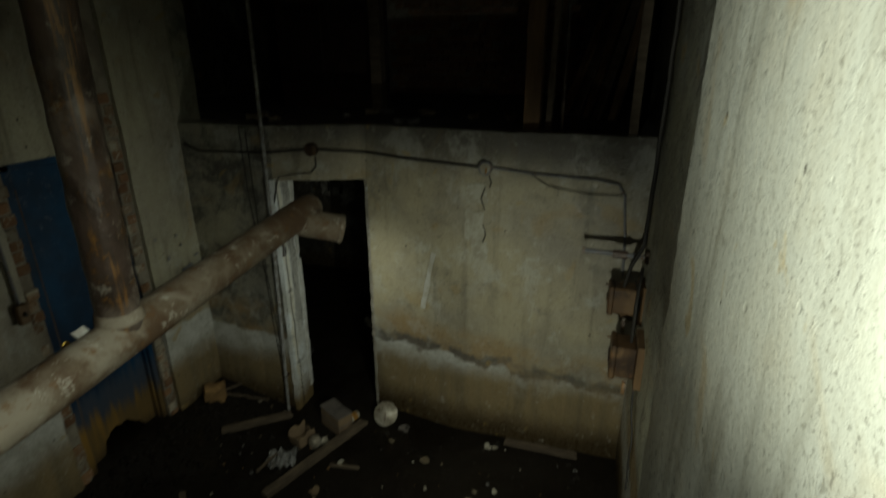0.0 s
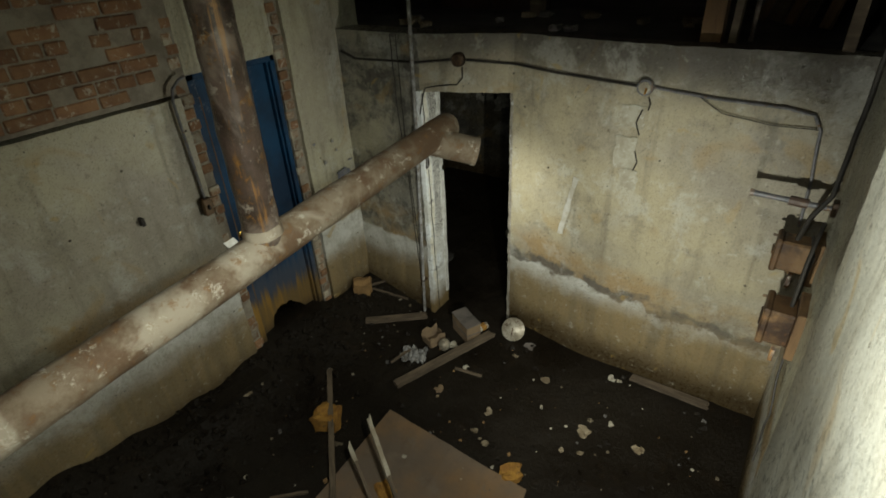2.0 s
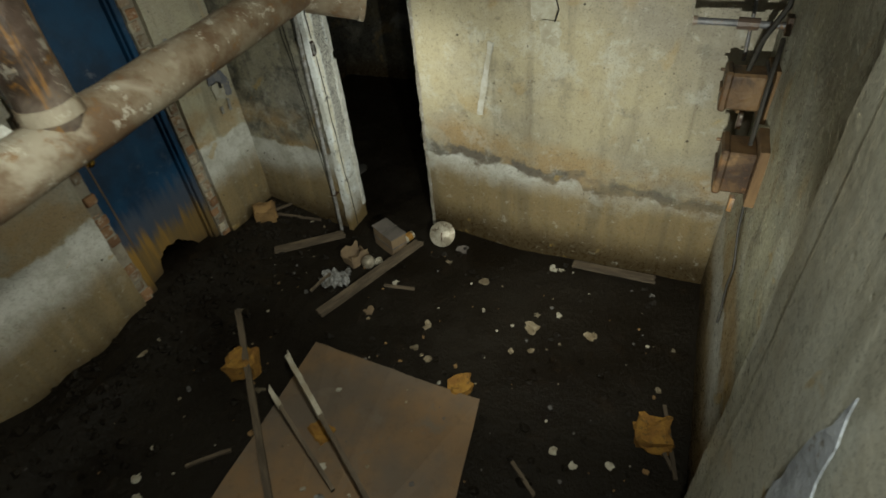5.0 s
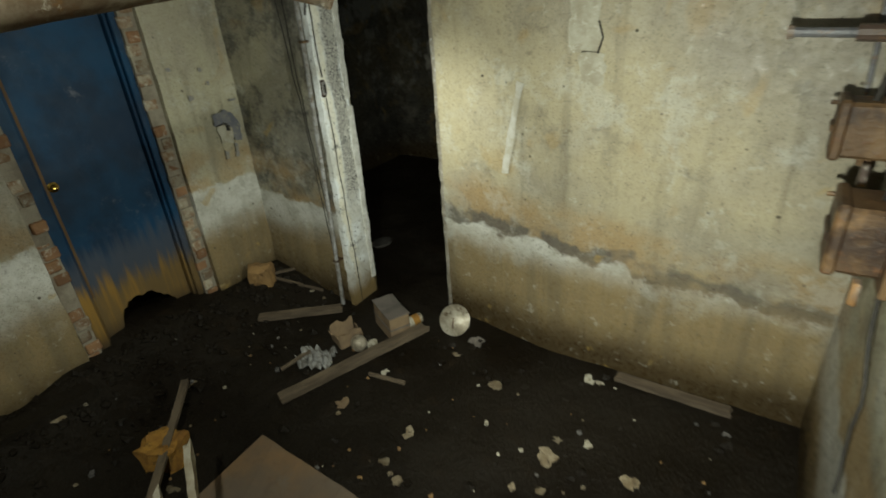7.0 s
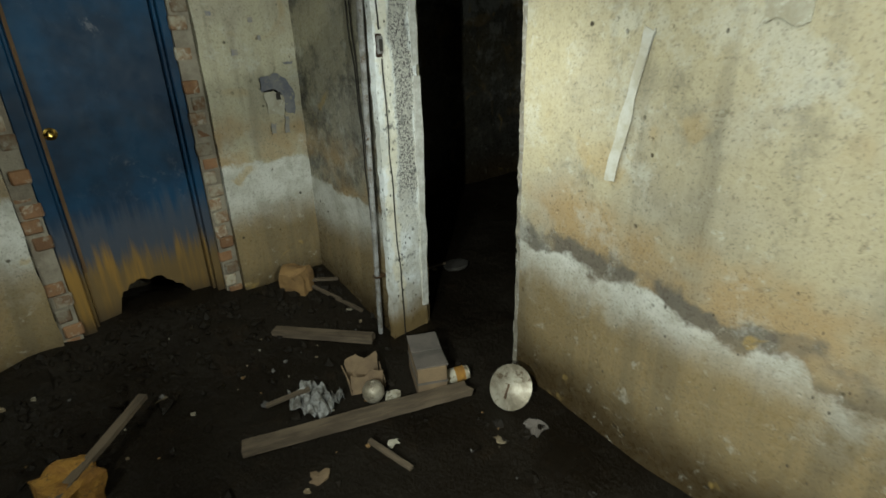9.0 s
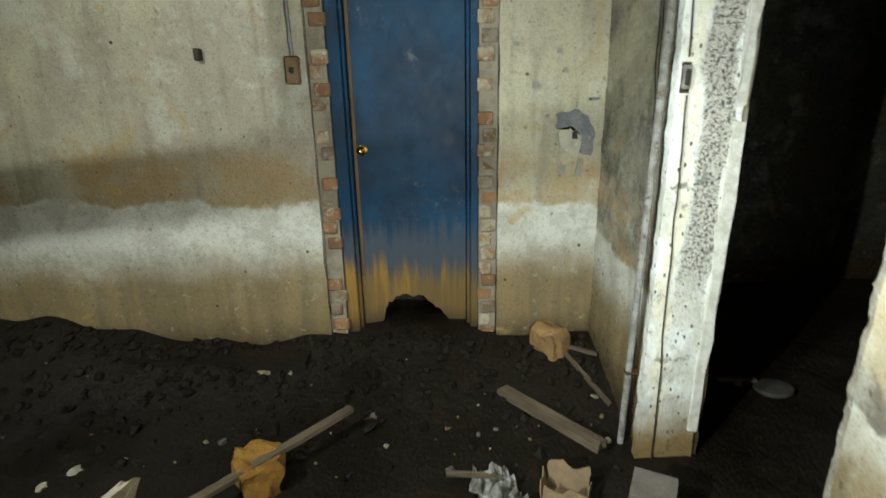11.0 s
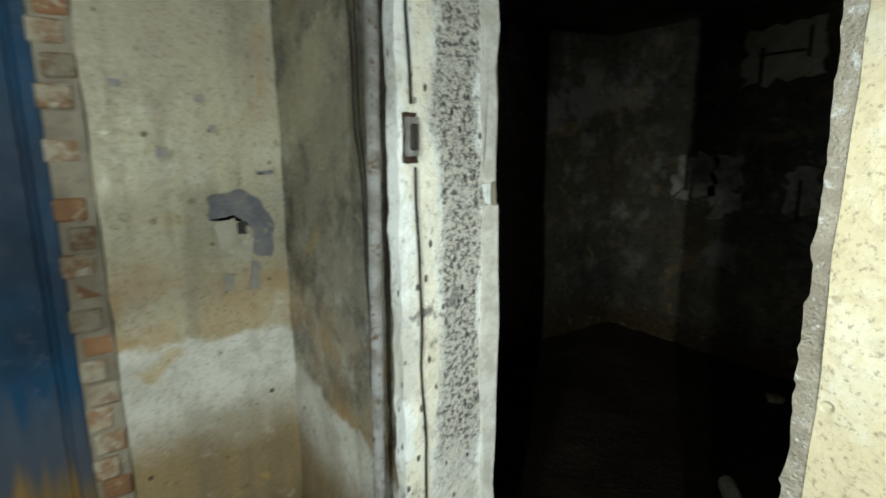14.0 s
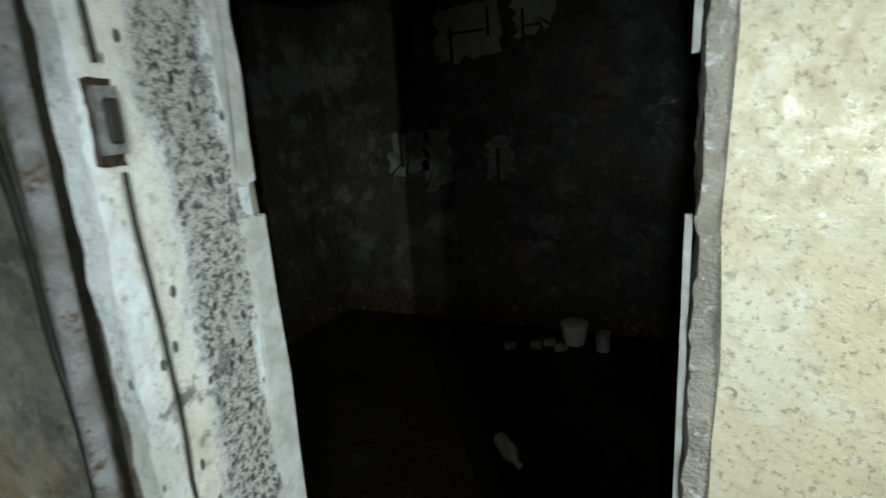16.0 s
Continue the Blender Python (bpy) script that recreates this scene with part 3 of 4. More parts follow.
structure(link("wall_upper_5", block((-1.8, -0.05, 2.2), (-1.6, 3.4, 4.3)), PLASTER_UNLIT), "wall of the upper storey toned dark as unlit", "wall")
structure(link("ceiling", slab((-1.8, -4.6, 4.3), (3.45, 3.4, 4.45), 0.3, 0.01), CONCRETE), "dark concrete ceiling", "ceiling")

# dark room behind the doorway; its darkness is also in the plaster's colour
structure(link("wall_far_1", slab((-1.4, 2.7, -0.1), (2.6, 2.9, 2.24), 0.08, 0.02), PLASTER_UNLIT, smooth=True), "mouldy plaster wall with flaked patches, toned dark as unlit", "wall")
structure(link("wall_far_2", slab((-1.6, 0.1, -0.1), (-1.0, 2.7, 2.24), 0.1, 0.015), PLASTER_UNLIT, smooth=True), "mouldy plaster wall toned dark as unlit", "wall")
structure(link("wall_far_3", slab((2.4, 0.17, -0.1), (2.6, 2.7, 2.24), 0.1, 0.015), PLASTER_UNLIT, smooth=True), "mouldy plaster wall toned dark as unlit", "wall")
structure(link("wall_far_4", slab((-1.6, 0.0, -0.1), (-0.06, 0.1, 2.24), 0.1, 0.01), PLASTER_UNLIT, smooth=True), "mouldy plaster wall toned dark as unlit", "wall")


# peeled and scratched places of the whitewashed wall
def east_mark(outline, mat, label, seed, thick=0.003):
    bm = ragged(outline, thick, 0.03, 8, seed)
    for v in bm.verts:
        v.co = Vector((3.113 - v.co.z, v.co.x, v.co.y))
    return structure(link("wall_peel", bm, mat), label, "wall stain")


BLUISH = simple("bluish_undercoat", (0.5, 0.54, 0.6), (0.3, 0.32, 0.36), 12, 0.85, c3=(0.2, 0.19, 0.17), bump=0.6)
east_mark([(-2.36, 1.0), (-2.16, 1.02), (-2.2, 1.5), (-2.26, 1.82), (-2.33, 1.5)], BLUISH, "peeled bluish undercoat on the whitewashed wall", 2.0)
east_mark([(-2.3, 1.2), (-2.24, 1.2), (-2.25, 1.38), (-2.29, 1.36)], MORTAR, "bare mortar where the whitewash has come off", 5.0, 0.006)


# ---- blue door ----
def blue_door():
    """A painted flush door in its frame, rotted through at the foot."""
    d = thing("blue_door", pose(-0.1, -1.0, 0.1), "blue painted door with rotted foot and brass lock", "door")
    y0, y1, z0, z1 = -0.255, 0.27, 0.02, 2.05
    # the leaf's outline, with the hole gnawn out of its lower edge
    out = [(y0, z0), (y0, z1), (y1, z1), (y1, z0), (0.2, z0), (0.17, 0.12), (0.1, 0.19), (0.05, 0.235), (-0.06, 0.245), (-0.13, 0.2), (-0.16, 0.1), (-0.2, z0)]
    pts = []
    for i, ((a0, b0), (a1, b1)) in enumerate(zip(out, out[1:] + out[:1])):
        n = 6 if 3 < i < 11 else 1
        for k in range(n):
            a, b = a0 + (a1 - a0) * k / n, b0 + (b1 - b0) * k / n
            if k:
                b += 0.022 * noise.noise(Vector((a * 60, b * 60, 0)))
                a += 0.012 * noise.noise(Vector((a * 60, b * 60, 7)))
            pts.append((a, b))
    bm = bmesh.new()
    f = bm.faces.new([bm.verts.new((0.0, a, b)) for a, b in pts])
    ext = bmesh.ops.extrude_face_region(bm, geom=[f])["geom"]
    for v in ext:
        if isinstance(v, bmesh.types.BMVert):
            v.co.x -= 0.035
    bmesh.ops.triangulate(bm, faces=[q for q in bm.faces if len(q.verts) > 4])
    leaf = part("door_leaf", bm, BLUE, d)
    for a, b, tag in ((-0.333, -0.275, ""), (0.29, 0.328, "")):
        part("frame_post", block((-0.03, a, -0.1), (0.055, b, 2.1), 0.004), BLUE, d)
        s = b if a < 0 else a - 0.016
        part("stop_bead", block((-0.02, s, -0.1), (0.03, s + 0.016, 2.06), 0.004), BLUE, d)
    part("frame_head", block((-0.03, -0.333, 2.06), (0.055, 0.328, 2.1), 0.004), BLUE, d)
    # worn strip along the lock edge, where the paint is gone
    part("worn_edge", block((-0.002, -0.252, 0.35), (0.004, -0.238, 1.95)), WOOD_BROWN, leaf, "bare brown wood edge")
    knob = lathe([(0.026, 0.0), (0.026, 0.006), (0.016, 0.01), (0.013, 0.02), (0.009, 0.022), (0.009, 0.016), (0.002, 0.015)], 18)
    for v in knob.verts:
        v.co = Vector((v.co.z, v.co.x - 0.215, v.co.y + 0.98))
    part("lock", knob, BRASS, leaf, "round brass lock cylinder", smooth=True)
    return d


blue_door()


# ---- pipes ----
def heating_pipe():
    """The thick rusted pipe across the room, with a stub at its far end and a riser on its back."""
    p = thing("large_pipe", pose(0, 0, 0), "thick rusted iron pipe with riser and open stub", "pipe")
    a, b = Vector((1.455, -4.38, 1.664)), Vector((1.464, -0.863, 1.977))
    part("main_pipe", tube(between(a, b, 60) + [b + Vector((0, 0.03, 0.002))], [0.072] * 61 + [0.05], 24, True, 0.003), RUST, p, "flaking rusty brown pipe", smooth=True)
    elbow, end = Vector((1.469, -1.0, 1.935)), Vector((1.644, -0.881, 1.875))
    part("stub", tube(between(elbow, end, 8), 0.07, 24, True, 0.002), RUST, p, smooth=True)
    part("stub_rim", tube([end.lerp(elbow, 0.08), end + (end - elbow) * 0.02], 0.074, 24), RUST, p, smooth=True)
    foot = a.lerp(b, 0.656)
    part("riser", tube(between(foot + Vector((0, 0, 0.03)), foot + Vector((-0.01, 0.05, 4.29 - foot.z)), 40), 0.066, 22, True, 0.005), RUST_DARK, p, "tarry rust-stained riser pipe", smooth=True)
    part("collar", tube([foot + Vector((0, 0, 0.06)), foot + Vector((0, 0, 0.085)), foot + Vector((0, 0, 0.1))], [0.075, 0.072, 0.068], 22, True, 0.005), RUST, p, "bright rust-orange collar", smooth=True)
    chip = ragged([(0, 0), (0.05, 0.01), (0.04, 0.05), (0.0, 0.04)], 0.01, 0.006, 3, 2)
    bmesh.ops.transform(chip, matrix=Matrix.Translation(foot + Vector((-0.07, -0.12, 0.06))) @ Euler((0.3, 0.9, 0)).to_matrix().to_4x4(), verts=chip.verts)
    part("paint_flake", chip, CHALK, p, "loose white paint flake")
    return p


heating_pipe()


def clods():
    """Loose clods of mud and rubble trodden into the floor, thickest along the west wall and in front of the blue door."""
    bm = bmesh.new()
    base = bmesh.new()
    bmesh.ops.create_icosphere(base, subdivisions=1, radius=1)
    shape, tris = [v.co.copy() for v in base.verts], [[v.index for v in f.verts] for f in base.faces]
    base.free()
    for k in range(900):
        if k % 3:
            x, y = 0.02 + abs(random.gauss(0, 0.28)), random.uniform(-3.2, -0.15)
        else:
            x, y = random.uniform(0.1, 3.1), random.uniform(-3.3, -0.05)
        s = random.uniform(0.008, 0.03) * (1.4 if k % 7 == 0 else 1.0)
        z, off = ground(x, y), Vector((k * 0.37, k * 0.11, 0))
        vs = [bm.verts.new(Vector((x, y, z + 0.1 * s)) + Vector((c.x * s, c.y * s * 0.8, c.z * s * 0.6)) + noise.noise_vector(c * 1.7 + off) * s * 0.6) for c in shape]
        for t in tris:
            bm.faces.new([vs[i] for i in t])
    return tagged(link("mud_clods", bm, MUD), "loose clods of dark mud on the floor", "mud", "", "stuff")


clods()


# ---- fixtures on the walls ----
def flat_mark(name, outline, y, mat, label, seed=0.0, thick=0.003, wave=0.02):
    """A patch of paint, filler or grime lying on the north wall; outline in (x, z)."""
    bm = ragged(outline, thick, wave, 7, seed)
    for v in bm.verts:
        v.co = Vector((v.co.x, y - v.co.z + north_face(v.co.x), v.co.y))
    return structure(link(name, bm, mat), label, "wall stain")


flat_mark("wall_mark", [(1.745, 0.985), (1.785, 0.985), (1.87, 1.43), (1.835, 1.44)], -0.012, PATCH, "streak of white paint on the plaster", 1)
for k, (x, z, w, h) in enumerate(((2.17, 1.88, 0.13, 0.13), (2.15, 1.66, 0.13, 0.2), (2.19, 1.5, 0.1, 0.12))):
    flat_mark("wall_filler", [(x - w / 2, z - h / 2), (x + w / 2, z - h / 2), (x + w / 2, z + h / 2), (x - w / 2, z + h / 2)], -0.011, FILLER, "pale filler patch on the plaster", k + 3)


def west_mark(outline, mat, label, seed=0.0, wave=0.03, x=0.012):
    bm = ragged(outline, 0.003, wave, 7, seed)
    for v in bm.verts:
        v.co = Vector((x + v.co.z, v.co.x, v.co.y))
    return structure(link("wall_stain", bm, mat), label, "wall stain")


SLATE_DARK = simple("slate_soot", (0.13, 0.135, 0.16), (0.2, 0.2, 0.205), 16, 0.95, c3=(0.3, 0.28, 0.21))
west_mark([(-0.330, 1.170), (-0.320, 1.240), (-0.250, 1.255), (-0.190, 1.220), (-0.155, 1.140), (-0.170, 1.045), (-0.215, 1.060), (-0.220, 1.140), (-0.270, 1.180)], SLATE_DARK, "slate-coloured scorch where a socket hung", 5, 0.016)
west_mark([(-0.310, 1.060), (-0.225, 1.045), (-0.215, 1.135), (-0.265, 1.175), (-0.315, 1.160)], FILLER, "pale plug of plaster inside the scorch", 8, 0.012, 0.0125)
west_mark([(-0.257, 1.125), (-0.232, 1.125), (-0.235, 1.160), (-0.255, 1.160)], CABLE, "black screw hole in the plaster", 3, 0.004, 0.0165)
west_mark([(-0.232, 0.955), (-0.208, 0.955), (-0.205, 1.040), (-0.225, 1.045)], SLATE, "grey run of grime under the scorch", 6, 0.008, 0.0125)
west_mark([(-0.305, 0.965), (-0.280, 0.960), (-0.275, 1.010), (-0.300, 1.015)], SLATE, "grey run of grime under the scorch", 9, 0.01, 0.0125)
for y, z, w, h in ((-0.43, 1.36, 0.03, 0.03), (-0.33, 1.5, 0.02, 0.022), (-0.3, 1.42, 0.016, 0.02), (-0.52, 1.53, 0.025, 0.02), (-0.17, 1.3, 0.05, 0.008)):
    west_mark([(y - w / 2, z - h / 2), (y + w / 2, z - h / 2), (y + w / 2, z + h / 2), (y - w / 2, z + h / 2)], SLATE, "small chip in the plaster", y * 9, w * 0.3)


def junction_box(x, z, lid):
    """A round iron junction box on the conduit."""
    j = thing("junction_box", pose(x, -0.01 + north_face(x), z, 90, 0, 0), "round rusty junction box on conduit", "junction box", "conduit boxes")
    part("body", lathe([(0.045, 0.0), (0.045, 0.03), (0.04, 0.034)], 18), GREY_METAL if lid else RUST_BOX, j, smooth=False)
    if lid:
        part("cap", lathe([(0.033, 0.033), (0.033, 0.04), (0.03, 0.042)], 16), PAPER, j, "pale porcelain cap")
        part("wire_end", tube([(0.01, 0, 0.042), (0.012, -0.01, 0.05), (0.008, -0.03, 0.052)], 0.005, 6), FOAM, j, "orange wire end")
    else:
        part("lid", lathe([(0.04, 0.033), (0.042, 0.04), (0.036, 0.046)], 16), RUST_BOX, j)
    return j


junction_box(1.01, 2.118, False)
junction_box(2.217, 2.056, True)


def cable(name, points, r, label, mat=CABLE, wander=0.005, seed=0.0, category="cable"):
    ob = link(name, tube(sagging(points, 0.05, wander, seed), r, 6), mat, smooth=True)
    return tagged(ob, label, category)


cable("conduit", [(0.05, -0.14, 2.13), (0.18, -0.135, 2.085), (0.74, -0.135, 2.1), (0.965, north_face(0.965) - 0.02, 2.118)], 0.009, "thin dark conduit along the wall top", wander=0.002)
cable("conduit", [(x, north_face(x) - 0.022, z) for x, z in ((1.055, 2.116), (1.34, 2.095), (1.67, 2.075), (2.17, 2.056))], 0.009, "thin dark conduit along the wall top", wander=0.002)
cable("conduit", [(2.262, -0.022, 2.056), (2.53, -0.022, 2.032), (2.9, -0.022, 2.02), (3.02, -0.022, 2.0), (3.06, -0.022, 1.93), (3.09, -0.022, 1.65), (3.1, -0.03, 1.42)], 0.008, "thin grey conduit bending down the wall", GREY_METAL, 0.002)
cable("loose_wire", [(2.5, -0.02, 2.03), (2.62, -0.025, 1.96), (2.85, -0.025, 1.93), (3.06, -0.025, 1.935)], 0.003, "thin wire sagging on plaster")
cable("loose_wire", [(x, north_face(x) - 0.02, z) for x, z in ((1.03, 2.07), (1.03, 2.0), (0.99, 1.955), (0.87, 1.945), (0.78, 1.93))] + [(0.742, -0.15, 1.75)], 0.005, "dark wire looped over the doorway")
for k, (x0, z0, z1, bend) in enumerate(((2.24, 2.0, 1.93, 0.015), (2.215, 1.93, 1.78, -0.02), (2.205, 1.68, 1.56, 0.025))):
    cable("wire_tail", [(x0, -0.02, z0), (x0 + bend, -0.028, (z0 + z1) / 2), (x0 + 0.005, -0.02, z1)], 0.004, "short dark wire stub hanging on plaster", wander=0.004, seed=k)
cable("wall_wire", [(0.52, -0.132, 2.27), (0.53, -0.13, 1.7), (0.575, -0.13, 1.2), (0.6, -0.131, 0.7), (0.625, -0.135, 0.3), (0.63, -0.135, 0.05)], 0.0028, "thin black wire down the wall", wander=0.006, seed=2)
cable("wall_wire", [(0.57, -0.132, 2.27), (0.575, -0.13, 1.6), (0.6, -0.13, 1.1), (0.62, -0.131, 0.75), (0.64, -0.135, 0.2), (0.64, -0.135, 0.02)], 0.0028, "thin black wire down the wall", wander=0.006, seed=4)
cable("jamb_wire", [(0.758, -0.125, 1.9), (0.757, -0.122, 1.6), (0.757, -0.115, 1.44)], 0.003, "brown wire down to the jamb switch", wander=0.005)
cable("jamb_wire", [(0.757, -0.112, 1.33), (0.756, -0.1, 1.0), (0.756, -0.095, 0.62), (0.755, -0.08, 0.25), (0.754, -0.08, 0.0)], 0.0026, "brown wire below the jamb switch", wander=0.006, seed=6)

# grey iron pipe that stands before the wall and rises past the ledge
grey_pipe = thing("wall_pipe", pose(0, 0, 0), "slim grey iron pipe standing against the wall", "pipe")
part("tube", tube(between((0.655, -0.165, -0.05), (0.705, -0.165, 1.45), 14) + between((0.708, -0.165, 1.5), (0.76, -0.165, 4.29), 14), 0.013, 10), WHITEWASH, grey_pipe, smooth=True)
for z in (0.32, 1.62):
    x = 0.655 + 0.05 * z / 1.45
    part("clip", block((x - 0.02, -0.18, z), (x + 0.02, -0.12, z + 0.012), 0.003), RUST_BOX, grey_pipe, "rusty pipe clip")


def jamb_switch():
    s = thing("light_switch", pose(0.752, -0.118, 1.385), "corroded light switch on the whitewashed jamb", "switch")
    part("back_plate", slab((-0.004, -0.013, -0.046), (0.006, 0.013, 0.042), 0.006, 0.003, 60), RUST_BOX, s, "rusty back plate")
    part("cover", slab((0.003, -0.012, -0.034), (0.015, 0.012, 0.034), 0.006, 0.002, 60), WHITEWASH, s)
    part("rocker", block((0.014, -0.008, -0.024), (0.021, 0.008, 0.022), 0.003), CABLE, s, "black rocker")
    return s


jamb_switch()


def wall_switch():
    """The rusted switch at the end of a conduit drop beside the blue door."""
    s = thing("wall_switch", pose(0.012, -1.468, 1.44), "rusted brown wall switch under iron conduit", "switch")
    part("box", block((0, -0.03, -0.06), (0.035, 0.03, 0.055), 0.006), RUST_BOX, s)
    part("toggle", block((0.033, -0.008, -0.015), (0.05, 0.008, 0.01), 0.003), CABLE, s)
    part("conduit", tube(between((0.012, 0.0, 0.05), (0.012, -0.01, 0.65), 8) + [Vector((0.012, 0.01, 0.72)), Vector((0.012, 0.06, 0.76)), Vector((0.012, 0.1, 0.77))], 0.009, 8), GREY_METAL, s, smooth=True)
    return s


wall_switch()
hole = thing("socket_hole", pose(0.012, -1.855, 1.508), "small black socket hole with torn edge", "socket")
part("recess", block((-0.02, -0.025, -0.02), (0.004, 0.025, 0.022), 0.004), CABLE, hole)
part("frame", ragged([(-0.05, -0.02), (-0.02, -0.03), (-0.01, -0.02), (-0.045, -0.012)], 0.006, 0.004, 3, 1), RUST_BOX, hole)
hole.children[1].rotation_euler = (radians(90), 0, radians(90))


def fuse_boxes():
    """Two rusty switch boxes hanging off the east wall by the corner, with their cables."""
    for k, (y, z, h, d, w) in enumerate(((-0.3, 1.4, 0.16, 0.17, 0.12), (-0.62, 1.21, 0.18, 0.14, 0.17))):
        f = thing("fuse_box", pose(3.2, y, z), "rusty brown iron fuse box fixed to wall", "fuse box", "fuse boxes")
        part("body", block((-d, -w / 2, -h / 2), (-0.02, w / 2, h / 2), 0.01), RUST_BOX, f)
        part("cover", block((-d - 0.012, -w / 2 - 0.008, -h / 2 - 0.008), (-d + 0.02, w / 2 + 0.008, h / 2 + 0.008), 0.008), RUST_BOX, f, "pressed rusty cover")
        part("rib", block((-d - 0.02, -w / 2 + 0.02, -0.012), (-d - 0.01, w / 2 - 0.02, 0.012), 0.004), RUST_BOX, f)
        part("back_plate", block((-0.024, -w / 2 - 0.025, -h / 2 - 0.04), (0.015, w / 2 + 0.02, h / 2 + 0.03), 0.003), WOOD_BROWN, f, "worn mounting board")
        part("gland", tube(between((-d / 2, 0, -h / 2 - 0.03), (-d / 2, 0, -h / 2 + 0.01), 2), 0.02, 10), RUST_BOX, f, "dark cable gland")
        part("screw", tube(between((-d - 0.03, w / 2 - 0.02, h / 2 - 0.02), (-d - 0.005, w / 2 - 0.02, h / 2 - 0.02), 1), 0.007, 8), RUST_BOX, f)
        part("lever", block((-d / 2 - 0.01, -w / 2 - 0.03, -h / 2 - 0.07), (-d / 2 + 0.01, -w / 2 + 0.005, -h / 2 - 0.005), 0.003), RUST_DARK, f, "broken dangling lever")


fuse_boxes()
cable("thick_cable", [(3.185, -0.33, 4.28), (3.18, -0.35, 2.3), (3.17, -0.36, 1.75), (3.12, -0.34, 1.62), (3.1, -0.31, 1.48)], 0.011, "thick black cable down to the fuse box", wander=0.006)
cable("thick_cable", [(3.17, -0.46, 1.66), (3.16, -0.53, 1.62), (3.15, -0.6, 1.5), (3.15, -0.62, 1.3)], 0.009, "black cable loop between fuse boxes", wander=0.004)
cable("thick_cable", [(3.15, -0.38, 1.55), (3.17, -0.5, 1.5), (3.16, -0.54, 1.25)], 0.008, "black cable between fuse boxes", wander=0.004)
cable("torn_cable", [(3.17, -0.7, 1.1), (3.18, -0.78, 1.0), (3.19, -0.86, 0.86), (3.19, -0.9, 0.72), (3.19, -0.96, 0.62)], 0.005, "torn cable trailing down the wall", wander=0.014, seed=3)
stub_pipe = thing("pipe_stub", pose(0, 0, 0), "short grey pipe stub with dark coupling", "pipe")
part("tube", tube([(2.86, -0.25, 1.655), (3.2, -0.27, 1.65)], 0.014, 10), GREY_METAL, stub_pipe)
part("coupling", tube([(3.02, -0.26, 1.653), (3.1, -0.265, 1.652)], 0.024, 10), RUST_DARK, stub_pipe, "dark threaded coupling")
part("end_cap", tube([(2.85, -0.25, 1.655), (2.868, -0.25, 1.655)], 0.019, 10), RUST_DARK, stub_pipe)
part("bracket", block((3.19, -0.3, 1.62), (3.215, -0.24, 1.69), 0.003), RUST_BOX, stub_pipe)


# ---- upper storey ----
def post(name, x, y, w, d, h, mat, label, lean=0.0):
    bm = slab((-w / 2, -d / 2, 0), (w / 2, d / 2, h), 0.06, 0.004)
    ob = link(name, bm, mat)
    ob.matrix_world = pose(x, y, 2.262, 0, lean, 0)
    return tagged(ob, label, "post")


post("timber_post", 2.465, 0.2, 0.1, 0.1, 2.02, WOOD_BROWN, "stout yellow-brown timber post on the ledge")
post("timber_post", 2.565, 0.22, 0.035, 0.07, 2.02, WOOD_GREY, "thin pale timber post on the ledge", 1.5)
post("timber_post", 3.07, 0.12, 0.05, 0.08, 2.02, WOOD_GREY, "grey timber post at the ledge end")
post("timber_post", 1.1, 0.95, 0.09, 0.09, 2.02, WOOD_GREY, "grey timber door post of the upper storey")
rod = link("iron_rod", tube([(2.64, 0.3, 2.262), (2.635, 0.32, 4.29)], 0.012, 8), RUST_DARK)
tagged(rod, "thin rusty iron rod standing on concrete", "rod")
beam = link("timber_beam", slab((2.42, 0.13, 3.02), (3.1, 0.2, 3.09), 0.06, 0.004), WOOD_GREY)
tagged(beam, "grey timber rail between the posts", "beam")
for k, (x, y, top_x, z) in enumerate(((2.6, 0.95, 2.95, 3.35), (2.7, 0.9, 3.0, 3.3), (2.77, 0.8, 3.04, 3.4), (2.84, 0.75, 3.1, 3.3), (2.95, 0.7, 3.13, 3.2), (2.66, 1.0, 3.02, 3.5))):
    a, b = Vector((x, y, 2.28)), Vector((top_x, y + 0.3, z))
    bm = slab((-0.03, -0.012, 0), (0.03, 0.012, (b - a).length), 0.12, 0.003)
    ob = link("leaning_plank", bm, WOOD_GREY if k % 2 else WOOD_BROWN)
    ob.matrix_world = Matrix.Translation(a) @ (b - a).to_track_quat("Z", "Y").to_matrix().to_4x4()
    tagged(ob, "old narrow plank leaning in a stack", "plank", "leaning planks")
# near-black leaves added to fill the dark doorway of the upper storey
dark_door = thing("dark_doors", pose(0.55, 1.2, 2.262), "near-black panelled leaves added to fill the dark doorway", "door")
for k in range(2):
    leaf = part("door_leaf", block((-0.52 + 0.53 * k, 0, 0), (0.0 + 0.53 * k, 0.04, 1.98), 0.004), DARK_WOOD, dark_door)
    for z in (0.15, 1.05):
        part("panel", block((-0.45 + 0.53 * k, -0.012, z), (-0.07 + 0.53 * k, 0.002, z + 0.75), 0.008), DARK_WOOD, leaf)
for k in range(14):
    x, y = 0.2 + 2.1 * random.random(), 0.2 + 0.9 * random.random()
    r = link("rubble_piece", rock((0.05 + 0.05 * random.random(), 0.05, 0.035), k + 40), SHARD if k % 3 else CONCRETE)
    r.matrix_world = pose(x, y, 2.28, 0, 0, random.random() * 180)
    tagged(r, "small lump of rubble on the concrete", "rubble", "rubble on the ledge")


